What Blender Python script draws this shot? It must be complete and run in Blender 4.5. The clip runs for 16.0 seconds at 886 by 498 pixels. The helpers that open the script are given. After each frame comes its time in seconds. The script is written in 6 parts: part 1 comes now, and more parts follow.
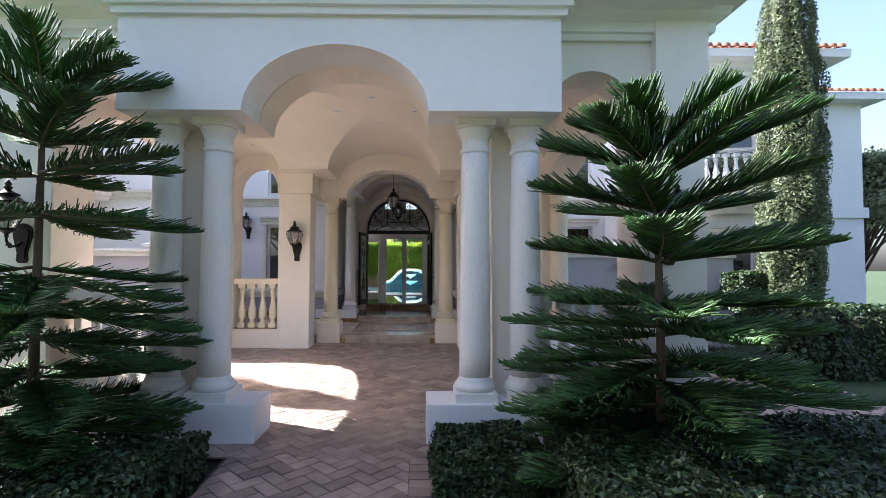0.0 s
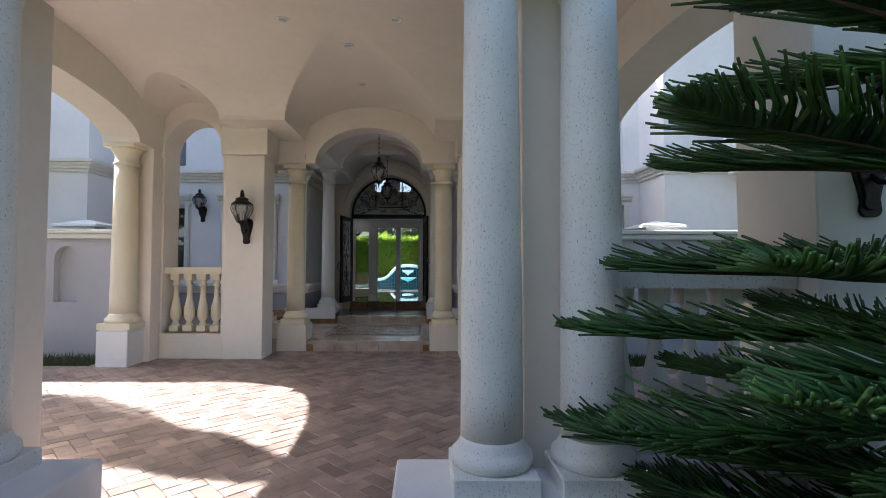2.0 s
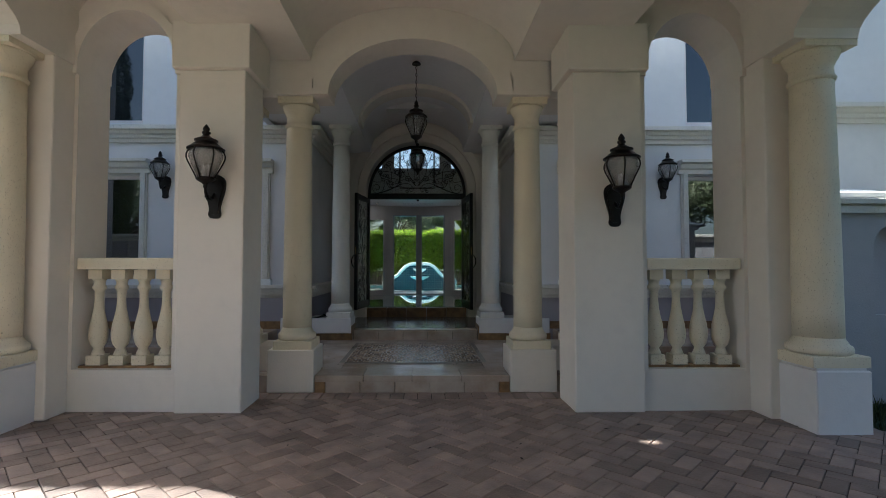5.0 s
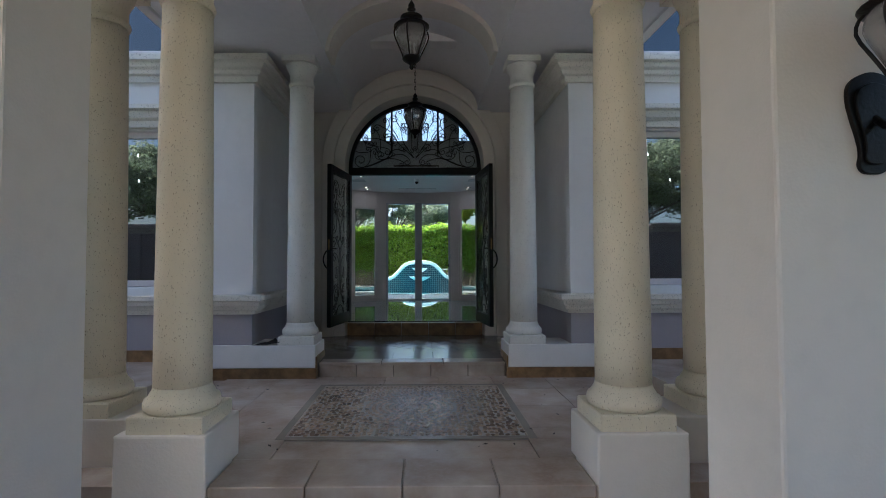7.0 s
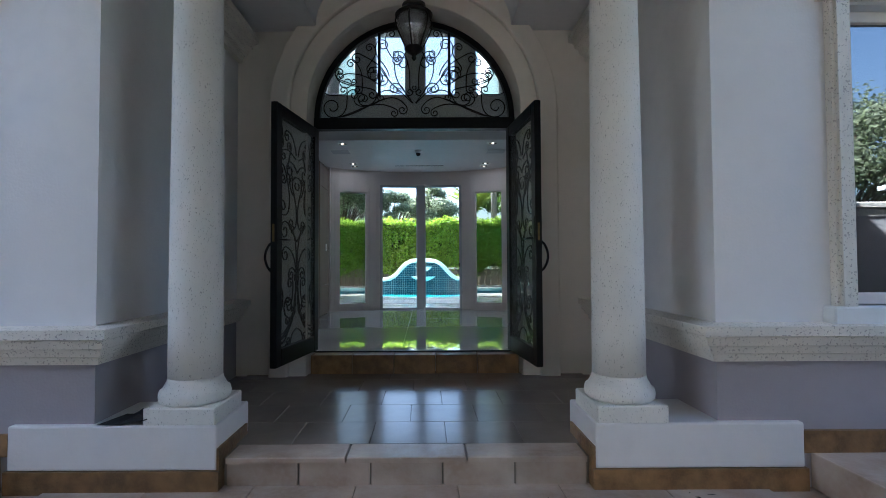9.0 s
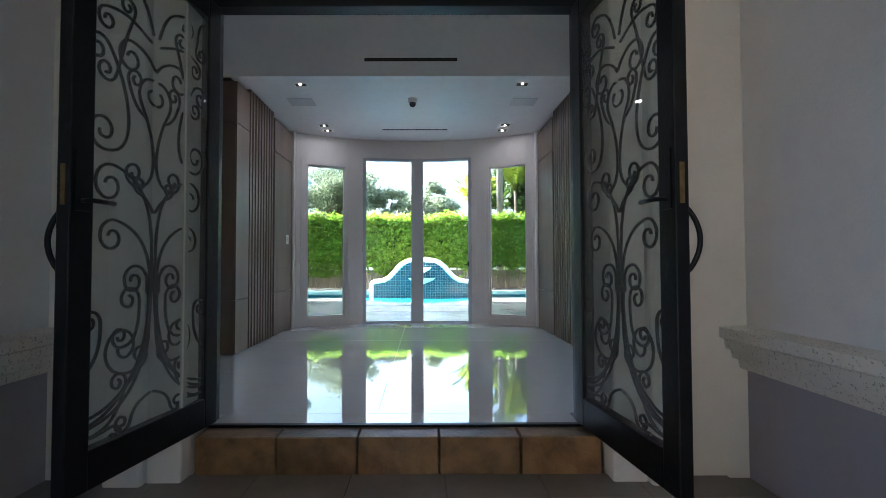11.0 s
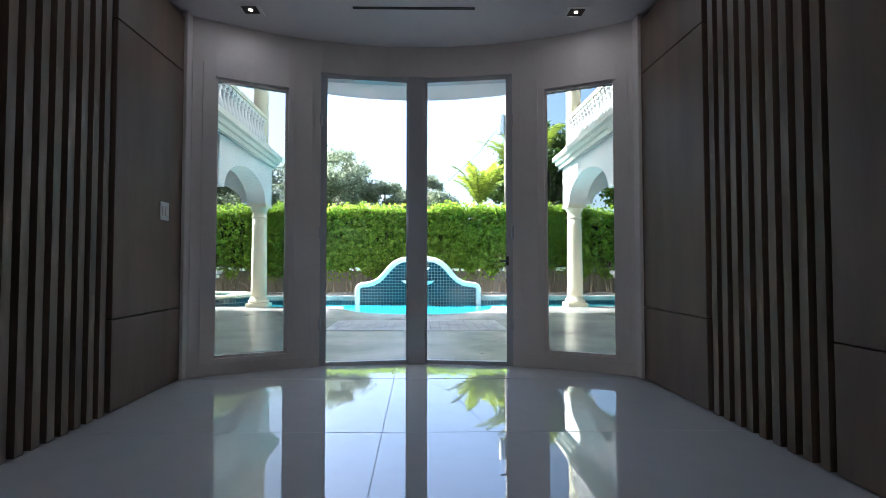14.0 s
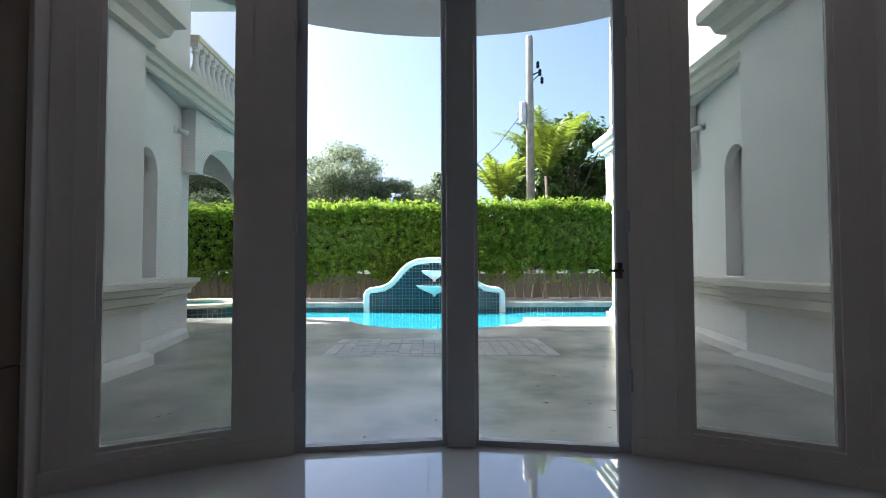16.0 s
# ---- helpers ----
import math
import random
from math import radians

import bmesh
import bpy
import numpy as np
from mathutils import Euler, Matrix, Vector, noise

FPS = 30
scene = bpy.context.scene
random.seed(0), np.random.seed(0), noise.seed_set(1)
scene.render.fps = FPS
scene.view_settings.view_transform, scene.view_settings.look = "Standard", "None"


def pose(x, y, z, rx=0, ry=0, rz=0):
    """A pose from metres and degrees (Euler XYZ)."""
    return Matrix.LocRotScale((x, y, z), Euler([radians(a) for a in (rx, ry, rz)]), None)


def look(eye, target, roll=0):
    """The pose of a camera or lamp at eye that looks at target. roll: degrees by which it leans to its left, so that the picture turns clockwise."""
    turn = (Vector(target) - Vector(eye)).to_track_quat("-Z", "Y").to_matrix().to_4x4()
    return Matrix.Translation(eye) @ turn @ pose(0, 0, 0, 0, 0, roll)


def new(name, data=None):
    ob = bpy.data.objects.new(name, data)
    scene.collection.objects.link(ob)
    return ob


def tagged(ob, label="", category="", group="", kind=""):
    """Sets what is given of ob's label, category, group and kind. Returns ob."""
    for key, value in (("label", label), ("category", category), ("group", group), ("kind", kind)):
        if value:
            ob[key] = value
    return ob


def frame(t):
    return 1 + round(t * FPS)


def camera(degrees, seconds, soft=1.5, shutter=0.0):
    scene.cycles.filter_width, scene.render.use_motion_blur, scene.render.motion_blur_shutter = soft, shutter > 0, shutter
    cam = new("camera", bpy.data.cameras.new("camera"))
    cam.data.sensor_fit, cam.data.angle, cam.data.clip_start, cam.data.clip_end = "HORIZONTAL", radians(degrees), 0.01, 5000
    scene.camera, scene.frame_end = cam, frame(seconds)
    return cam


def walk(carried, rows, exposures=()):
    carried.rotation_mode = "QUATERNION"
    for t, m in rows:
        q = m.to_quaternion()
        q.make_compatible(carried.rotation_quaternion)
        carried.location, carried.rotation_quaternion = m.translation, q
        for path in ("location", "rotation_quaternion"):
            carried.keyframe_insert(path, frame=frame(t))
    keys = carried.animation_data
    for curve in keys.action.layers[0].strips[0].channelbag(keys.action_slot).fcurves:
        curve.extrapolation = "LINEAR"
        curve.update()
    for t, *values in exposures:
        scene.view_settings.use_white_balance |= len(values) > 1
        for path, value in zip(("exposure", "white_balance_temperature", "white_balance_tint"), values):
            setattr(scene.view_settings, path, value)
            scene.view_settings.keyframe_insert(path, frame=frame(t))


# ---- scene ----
cam = camera(84.9, 16.0, soft=0.75)
PATH = [
    (0, (1.462, 0.213, 1.848), (1.476, 2.212, 1.925), 0.2),
    (0.5, (1.593, 0.82, 1.755), (1.606, 2.819, 1.834), 0.2),
    (1, (1.672, 1.524, 1.68), (1.681, 3.522, 1.759), 0.2),
    (1.5, (1.668, 2.226, 1.629), (1.674, 4.225, 1.707), 0.2),
    (2, (1.577, 2.906, 1.587), (1.584, 4.905, 1.662), 0.1),
    (2.5, (1.308, 3.509, 1.551), (1.322, 5.508, 1.626), 0.1),
    (3, (1.014, 4.047, 1.518), (1.028, 6.046, 1.591), 0.1),
    (3.5, (0.75, 4.464, 1.498), (0.772, 6.462, 1.569), 0.0),
    (4, (0.622, 5.019, 1.488), (0.643, 7.017, 1.561), 0.0),
    (6.5, (0.433, 8.433, 1.495), (0.451, 10.431, 1.566), -0.0),
    (7, (0.416, 9.17, 1.509), (0.433, 11.169, 1.576), -0.2),
    (7.5, (0.405, 9.864, 1.523), (0.416, 11.863, 1.587), -0.1),
    (8, (0.406, 10.556, 1.533), (0.406, 12.555, 1.594), -0.3),
    (8.5, (0.355, 11.227, 1.544), (0.357, 13.226, 1.601), -0.3),
    (9, (0.321, 11.945, 1.539), (0.323, 13.944, 1.597), -0.3),
    (11.3, (0.245, 14.792, 1.506), (0.251, 16.791, 1.568), -0.1),
    (11.5, (0.237, 15.027, 1.507), (0.247, 17.026, 1.571), -0.0),
    (12, (0.243, 15.621, 1.521), (0.26, 17.62, 1.581), 0.0),
    (12.5, (0.258, 16.183, 1.511), (0.278, 18.182, 1.575), 0.0),
    (13, (0.202, 16.736, 1.507), (0.225, 18.735, 1.569), 0.1),
    (13.5, (0.116, 17.213, 1.485), (0.139, 19.212, 1.549), 0.0),
    (14, (0.046, 17.717, 1.467), (0.074, 19.716, 1.532), -0.0),
    (14.5, (-0.032, 18.219, 1.479), (0.001, 20.217, 1.543), -0.0),
    (15, (-0.098, 18.724, 1.534), (-0.068, 20.723, 1.603), 0.0),
    (15.5, (-0.153, 19.135, 1.551), (-0.132, 21.134, 1.616), -0.1),
    (16, (-0.204, 19.513, 1.53), (-0.217, 21.512, 1.597), -0.2),
]
walk(cam, [(t, look(eye, target, roll)) for t, eye, target, roll in PATH],
     exposures=[(0, 2.66, 5950, 16), (1, 2.6, 5880, 14), (2, 2.26, 5770, 10), (3, 1.76, 5720, 4), (4, 1.71, 5700, 3), (6.5, 2.28, 5420, 6), (8, 2.8, 5260, 7), (9, 3.05, 5260, 7), (11.3, 4.0, 5430, 8),
                (12.5, 3.58, 5400, 9), (13.5, 3.13, 5450, 9), (14, 2.95, 5500, 10), (14.5, 2.74, 5620, 11), (15, 2.5, 5720, 11), (16, 2.12, 5800, 11)])
# ---- world and sun ----
world = bpy.data.worlds.new("sky")
scene.world = world
world.use_nodes = True
wn = world.node_tree
sky = wn.nodes.new("ShaderNodeTexSky")
sky.sky_type, sky.sun_disc = "NISHITA", False
SUN = Vector((-1.0, 0.42, 1.0)).normalized()
sky.sun_elevation = math.asin(SUN.z)
sky.sun_rotation = math.atan2(SUN.x, SUN.y)
sky.air_density, sky.dust_density = 1.0, 4.0
wn.links.new(sky.outputs[0], wn.nodes["Background"].inputs[0])
wn.nodes["Background"].inputs[1].default_value = 0.075
sun = new("sun", bpy.data.lights.new("sun", "SUN"))
sun.data.energy, sun.data.angle, sun.data.color = 5.0, radians(0.5), (1, 0.95, 0.86)
sun.matrix_world = look(SUN * 50, (0, 0, 0))
# the recessed lamps of the foyer
for lx, ly in ((-1.27, 21.18), (-1.27, 21.44), (1.27, 21.18), (1.27, 21.44), (-1.2, 19.62), (1.2, 19.62)):
    lamp = new("downlight_lamp", bpy.data.lights.new("downlight_lamp", "AREA"))
    lamp.data.shape, lamp.data.size, lamp.data.energy, lamp.data.color = "DISK", 0.09, (0.06 if ly > 21 else 0.14), (1, 0.93, 0.88)
    lamp.matrix_world = pose(lx + 0.015 - 0.0345 * (ly - 17.3), ly, 3.438)

# ---- materials ----
def mat(name, color, rough=0.6, metal=0.0, vary=0.0, scale=6.0, bump=0.0, bscale=40.0, spec=0.5, island=0.0, objrand=0.0,
        spots=None, stretch=None, second=None, coat=0.0, world=False):
    """A procedural surface: base colour, two scales of variation, fine relief, and optional dark pits."""
    m = bpy.data.materials.new(name)
    m.use_nodes = True
    t = m.node_tree
    N, L = t.nodes, t.links
    b = N["Principled BSDF"]
    b.inputs["Roughness"].default_value, b.inputs["Metallic"].default_value = rough, metal
    b.inputs["Specular IOR Level"].default_value = spec
    b.inputs["Coat Weight"].default_value = coat
    b.inputs["Base Color"].default_value = (*color, 1)
    co = N.new("ShaderNodeTexCoord")
    vec = co.outputs["Object"]
    if world:
        vec = N.new("ShaderNodeNewGeometry").outputs["Position"]
    if stretch:
        mp = N.new("ShaderNodeMapping")
        mp.inputs["Scale"].default_value = stretch
        L.new(vec, mp.inputs[0])
        vec = mp.outputs[0]
    col = None
    def tex(s, detail=5):
        n = N.new("ShaderNodeTexNoise")
        n.inputs["Scale"].default_value, n.inputs["Detail"].default_value = s, detail
        L.new(vec, n.inputs["Vector"])
        return n.outputs["Fac"]
    def mix(fac, a, c, kind="MIX"):
        n = N.new("ShaderNodeMix")
        n.data_type, n.blend_type = "RGBA", kind
        if isinstance(fac, float):
            n.inputs["Factor"].default_value = fac
        else:
            L.new(fac, n.inputs["Factor"])
        for sock, val in ((n.inputs["A"], a), (n.inputs["B"], c)):
            if isinstance(val, tuple):
                sock.default_value = (*val, 1)
            else:
                L.new(val, sock)
        return n.outputs["Result"]
    def ramp(fac, lo, hi, a=0.0, c=1.0):
        n = N.new("ShaderNodeMapRange")
        n.inputs["From Min"].default_value, n.inputs["From Max"].default_value = lo, hi
        n.inputs["To Min"].default_value, n.inputs["To Max"].default_value = a, c
        L.new(fac, n.inputs["Value"])
        return n.outputs["Result"]
    def bright(c, f, amount):
        h = N.new("ShaderNodeHueSaturation")
        L.new(ramp(f, 0.0, 1.0, 1 - amount, 1 + amount), h.inputs["Value"])
        if isinstance(c, tuple):
            h.inputs["Color"].default_value = (*c, 1)
        else:
            L.new(c, h.inputs["Color"])
        return h.outputs["Color"]
    col = tuple(color)
    if vary or second:
        dark = tuple(c * (1 - vary) for c in color)
        col = mix(ramp(tex(scale), 0.35, 0.65), second or dark, col)
        fine = tuple(c * 0.9 for c in color)
        col = mix(ramp(tex(scale * 9), 0.45, 0.8, 0.0, 0.55), col, fine)
    if island:
        g = N.new("ShaderNodeNewGeometry")
        col = bright(col, g.outputs["Random Per Island"], island)
    if objrand:
        g = N.new("ShaderNodeObjectInfo")
        col = bright(col, g.outputs["Random"], objrand)
    hgt = None
    if spots:
        size, amount, scol = spots
        v = N.new("ShaderNodeTexNoise")
        v.inputs["Scale"].default_value, v.inputs["Detail"].default_value = size, 2
        L.new(vec, v.inputs["Vector"])
        pit = ramp(v.outputs["Fac"], amount, amount + 0.05)
        col = mix(pit, col, scol)
        hgt = ramp(pit, 0.0, 1.0, 1.0, 0.0)
    if not isinstance(col, tuple):
        L.new(col, b.inputs["Base Color"])
    if bump or spots:
        bp = N.new("ShaderNodeBump")
        bp.inputs["Strength"].default_value = bump or 0.4
        bp.inputs["Distance"].default_value = 0.02 if not spots else 0.012
        L.new(hgt if hgt else tex(bscale, 6), bp.inputs["Height"])
        L.new(bp.outputs[0], b.inputs["Normal"])
    return m


def clear(name, tint, gloss=0.05, rough=0.0):
    """Window glass: mostly straight through, with the mirror of a pane on top."""
    m = bpy.data.materials.new(name)
    m.use_nodes = True
    t = m.node_tree
    N, L = t.nodes, t.links
    tr, gl, mx = (N.new("ShaderNode" + k) for k in ("BsdfTransparent", "BsdfGlossy", "MixShader"))
    tr.inputs[0].default_value = (*tint, 1)
    gl.inputs["Roughness"].default_value = rough
    mx.inputs[0].default_value = gloss
    L.new(tr.outputs[0], mx.inputs[1])
    L.new(gl.outputs[0], mx.inputs[2])
    L.new(mx.outputs[0], N["Material Output"].inputs[0])
    return m


STUCCO = mat("stucco_white", (0.80, 0.78, 0.77), 0.85, vary=0.06, scale=0.9, bump=0.12, bscale=60)
STUCCO_WARM = mat("stucco_cream", (0.80, 0.74, 0.66), 0.85, vary=0.05, scale=0.9, bump=0.10, bscale=60)
DADO = mat("stucco_mauve_grey", (0.40, 0.37, 0.39), 0.85, vary=0.08, scale=1.2, bump=0.12, bscale=60)
# the house stucco with the garden walls' shade put into its colour
GARDENWALL = mat("stucco_shaded_grey", (0.47, 0.45, 0.46), 0.88, vary=0.08, scale=0.8, bump=0.15, bscale=50)
CORAL = mat("coral_stone_white", (0.80, 0.78, 0.73), 0.8, vary=0.06, scale=3, bump=0.5, spots=(125, 0.640, (0.40, 0.39, 0.36)), stretch=(1, 1, 0.6))
CORALW = mat("coral_stone_cream", (0.80, 0.72, 0.55), 0.8, vary=0.07, scale=3, bump=0.5, spots=(125, 0.640, (0.42, 0.35, 0.24)), stretch=(1, 1, 0.6))
CANTERA = mat("shell_stone_trim", (0.78, 0.74, 0.66), 0.85, vary=0.08, scale=4, bump=0.6, spots=(75, 0.60, (0.46, 0.43, 0.38)))
BRICK = mat("brick_paver", (0.35, 0.25, 0.20), 0.46, spec=0.45, vary=0.25, scale=4.2, bump=0.3, bscale=70, objrand=0.34, island=0.34, second=(0.21, 0.155, 0.13), world=True)
SAND = mat("joint_sand", (0.075, 0.06, 0.05), 0.95, vary=0.3, scale=20)
TRAV = mat("travertine", (0.52, 0.44, 0.37), 0.24, vary=0.22, scale=3.2, bump=0.12, bscale=30, objrand=0.08, second=(0.36, 0.275, 0.215))
TRAVPOL = mat("polished_travertine", (0.28, 0.24, 0.20), 0.16, vary=0.2, scale=2.5, bump=0.05, bscale=20, objrand=0.08)
GOLD = mat("golden_travertine", (0.30, 0.17, 0.07), 0.45, vary=0.5, scale=9, bump=0.25, bscale=50, objrand=0.15)
MOSAIC = mat("pebble_mosaic", (0.37, 0.29, 0.22), 0.22, vary=0.35, scale=5, bump=0.1, island=0.62, second=(0.22, 0.15, 0.11))
GROUT = mat("mosaic_grout", (0.36, 0.32, 0.28), 0.5, vary=0.2, scale=30)
IRON = mat("black_iron", (0.012, 0.012, 0.013), 0.42, metal=0.6, vary=0.2, scale=30, bump=0.1)
BRONZE = mat("dark_bronze", (0.022, 0.018, 0.016), 0.4, metal=0.7, vary=0.25, scale=25, bump=0.15)
BRASS = mat("worn_brass", (0.30, 0.20, 0.09), 0.4, metal=1.0, vary=0.3, scale=30)
FROST = mat("seeded_glass", (0.62, 0.60, 0.58), 0.25, vary=0.1, scale=20, bump=0.3, bscale=30)
FROST.node_tree.nodes["Principled BSDF"].inputs["Transmission Weight"].default_value = 0.7
TINTGLASS = clear("tinted_glass", (0.66, 0.68, 0.66), 0.012)
GLASS = clear("clear_glass", (0.96, 0.97, 0.97), 0.008)
ROOMGLASS = clear("room_window_glass", (0.30, 0.33, 0.36), 0.25)
DOORGLASS = clear("door_glass", (0.84, 0.87, 0.86), 0.06)
_t = DOORGLASS.node_tree      # a pale diffuse haze mixed in to brighten the dark panes
_d, _m = _t.nodes.new("ShaderNodeBsdfDiffuse"), _t.nodes.new("ShaderNodeMixShader")
_d.inputs[0].default_value, _m.inputs[0].default_value = (0.75, 0.72, 0.66, 1), 0.08
_o = _t.nodes["Material Output"].inputs[0]
_t.links.new(_o.links[0].from_socket, _m.inputs[1])
_t.links.new(_d.outputs[0], _m.inputs[2])
_t.links.new(_m.outputs[0], _o)
WINGLASS = mat("dark_window_glass", (0.012, 0.014, 0.016), 0.03, spec=1.0)
WOOD = mat("brown_wood_panel", (0.19, 0.132, 0.10), 0.44, spec=0.32, vary=0.25, scale=2, bump=0.06, bscale=30, stretch=(3, 3, 0.4))
# near black: shade painted into the slat gaps, also used for dark fittings
SHADEDARK = mat("recess_shade_and_dark_metal", (0.03, 0.022, 0.018), 0.6, vary=0.2, scale=4)
FLOORW = mat("white_gloss_floor", (0.70, 0.70, 0.73), 0.0, vary=0.03, scale=1.0, spec=0.8, coat=0.7)
FLOORW.node_tree.nodes["Principled BSDF"].inputs["Coat Roughness"].default_value = 0.0
PAINT = mat("interior_white", (0.82, 0.80, 0.80), 0.6, vary=0.03, scale=1.5, bump=0.04)
FRAMEW = mat("window_frame_white", (0.78, 0.72, 0.69), 0.45, vary=0.04, scale=3)
FRAMEG = mat("window_frame_grey", (0.52, 0.52, 0.55), 0.4, vary=0.05, scale=3)
COBBLE = mat("patio_cobble", (0.33, 0.31, 0.285), 0.42, vary=0.3, scale=3, bump=0.2, bscale=40, island=0.14, world=True)
DECK = mat("patio_travertine", (0.48, 0.45, 0.41), 0.22, second=(0.24, 0.23, 0.22), vary=0.3, scale=1.4, bump=0.12, bscale=25, objrand=0.1)
TEAL = mat("teal_glass_tile", (0.008, 0.055, 0.085), 0.15, vary=0.3, scale=15, island=0.35)
TEALGROUT = mat("pale_grout", (0.35, 0.42, 0.43), 0.7, vary=0.1)
WATERM = mat("pool_water", (0.04, 0.30, 0.36), 0.04, bump=0.15, bscale=6)
WHITE = mat("white_plaster", (0.82, 0.82, 0.80), 0.7, vary=0.05, scale=2, bump=0.1)
ROOF = mat("clay_roof_tile", (0.42, 0.17, 0.10), 0.8, vary=0.35, scale=3, bump=0.3, island=0.25)
GRASS = mat("lawn", (0.022, 0.05, 0.012), 0.9, vary=0.5, scale=3, bump=0.5, bscale=90)
SOIL = mat("mulch", (0.035, 0.025, 0.018), 0.95, vary=0.5, scale=12, bump=0.5)
BARK = mat("bark", (0.12, 0.085, 0.06), 0.9, vary=0.4, scale=14, bump=0.6, bscale=30, stretch=(1, 1, 0.3))
# near-black colour standing in for the shade deep inside the foliage
CORESHADE = mat("inner_shade", (0.012, 0.022, 0.006), 0.95, vary=0.4, scale=8)


def leafmat(name, color, tip, trans=0.35):
    m = mat(name, color, 0.5, vary=0.3, scale=5, island=0.45, second=tip)
    t = m.node_tree
    b = t.nodes["Principled BSDF"]
    tl, mx = t.nodes.new("ShaderNodeBsdfTranslucent"), t.nodes.new("ShaderNodeMixShader")
    src = b.inputs["Base Color"].links[0].from_socket
    t.links.new(src, tl.inputs[0])
    mx.inputs[0].default_value = trans
    t.links.new(b.outputs[0], mx.inputs[1])
    t.links.new(tl.outputs[0], mx.inputs[2])
    t.links.new(mx.outputs[0], t.nodes["Material Output"].inputs[0])
    return m


PINE = leafmat("pine_needles", (0.030, 0.085, 0.022), (0.06, 0.145, 0.03))
HEDGEL = leafmat("ficus_leaves", (0.19, 0.30, 0.02), (0.31, 0.41, 0.045), 0.65)
DARKL = leafmat("dark_tree_leaves", (0.06, 0.11, 0.02), (0.10, 0.15, 0.03), 0.4)
SHRUBL = leafmat("shrub_leaves", (0.018, 0.04, 0.012), (0.03, 0.06, 0.015), 0.2)
BLADE = leafmat("grass_blades", (0.055, 0.075, 0.022), (0.09, 0.09, 0.035), 0.3)
CYPL = leafmat("cypress_sprays", (0.055, 0.085, 0.035), (0.10, 0.13, 0.05), 0.25)
TREEL = leafmat("tree_leaves", (0.22, 0.26, 0.16), (0.30, 0.33, 0.20), 0.6)
PALML = leafmat("palm_leaves", (0.20, 0.27, 0.025), (0.28, 0.33, 0.04), 0.5)

# ---- building helpers ----
SHEAR = -0.0345          # the house's axis runs two degrees off square to its facades


def axis(y):
    return 0.015 + SHEAR * (y - 17.3)


class Geo:
    """Vertices and faces of one mesh."""
    def __init__(self):
        self.v, self.f, self.s = [], [], []

    def add(self, vs, fs, smooth=False):
        n = len(self.v)
        self.v += [tuple(p) for p in vs]
        for q in fs:
            self.f.append(tuple(n + i for i in q))
            self.s.append(smooth)
        return self

    def box(self, x0, x1, y0, y1, z0, z1, c=0.0):
        """A box; c: width of the chamfer on its upright and top edges."""
        if c <= 0:
            vs = [(x, y, z) for z in (z0, z1) for x, y in ((x0, y0), (x1, y0), (x1, y1), (x0, y1))]
            return self.add(vs, [(3, 2, 1, 0), (4, 5, 6, 7), (0, 1, 5, 4), (1, 2, 6, 5), (2, 3, 7, 6), (3, 0, 4, 7)])
        ring = lambda d, z: [(x0 + c, y0 + d, z), (x1 - c, y0 + d, z), (x1 - d, y0 + c, z), (x1 - d, y1 - c, z),
                             (x1 - c, y1 - d, z), (x0 + c, y1 - d, z), (x0 + d, y1 - c, z), (x0 + d, y0 + c, z)]
        vs = ring(0, z0) + ring(0, z1 - c) + ring(c * 0.9, z1)
        fs = [tuple(range(7, -1, -1)), tuple(range(16, 24))]
        for k in (0, 8):
            for i in range(8):
                j = (i + 1) % 8
                fs.append((k + i, k + j, k + 8 + j, k + 8 + i))
        return self.add(vs, fs)

    def lathe(self, profile, cx=0, cy=0, seg=24, cap=True):
        n0 = len(profile)
        vs = [(cx + r * math.cos(2 * math.pi * k / seg), cy + r * math.sin(2 * math.pi * k / seg), z) for r, z in profile for k in range(seg)]
        fs = []
        for i in range(n0 - 1):
            for k in range(seg):
                j = (k + 1) % seg
                fs.append((i * seg + k, i * seg + j, (i + 1) * seg + j, (i + 1) * seg + k))
        self.add(vs, fs, True)
        if cap:
            n = len(self.v) - n0 * seg
            self.f += [tuple(n + k for k in range(seg - 1, -1, -1)), tuple(n + (n0 - 1) * seg + k for k in range(seg))]
            self.s += [False, False]
        return self

    def prism(self, poly, ax, a, b):
        """A closed outline of (u, w), pushed along ax from a to b."""
        def put(u, w, d):
            return {"x": (d, u, w), "y": (u, d, w), "z": (u, w, d)}[ax]
        n = len(poly)
        vs = [put(u, w, a) for u, w in poly] + [put(u, w, b) for u, w in poly]
        fs = [tuple(range(n - 1, -1, -1)), tuple(range(n, 2 * n))] + [(i, (i + 1) % n, n + (i + 1) % n, n + i) for i in range(n)]
        return self.add(vs, fs)

    def tube(self, pts, r, seg=6, taper=1.0):
        """A round bar along a row of points."""
        P = [Vector(p) for p in pts]
        n = len(P)
        vs, fs = [], []
        for i, p in enumerate(P):
            d = (P[min(i + 1, n - 1)] - P[max(i - 1, 0)]).normalized()
            a = d.orthogonal().normalized() if i == 0 else (a - d * a.dot(d)).normalized()
            b = d.cross(a)
            rr = r * (1 + (taper - 1) * i / max(1, n - 1))
            vs += [p + rr * (math.cos(2 * math.pi * k / seg) * a + math.sin(2 * math.pi * k / seg) * b) for k in range(seg)]
        for i in range(n - 1):
            for k in range(seg):
                j = (k + 1) % seg
                fs.append((i * seg + k, i * seg + j, (i + 1) * seg + j, (i + 1) * seg + k))
        fs += [tuple(range(seg - 1, -1, -1)), tuple((n - 1) * seg + k for k in range(seg))]
        return self.add(vs, fs, True)

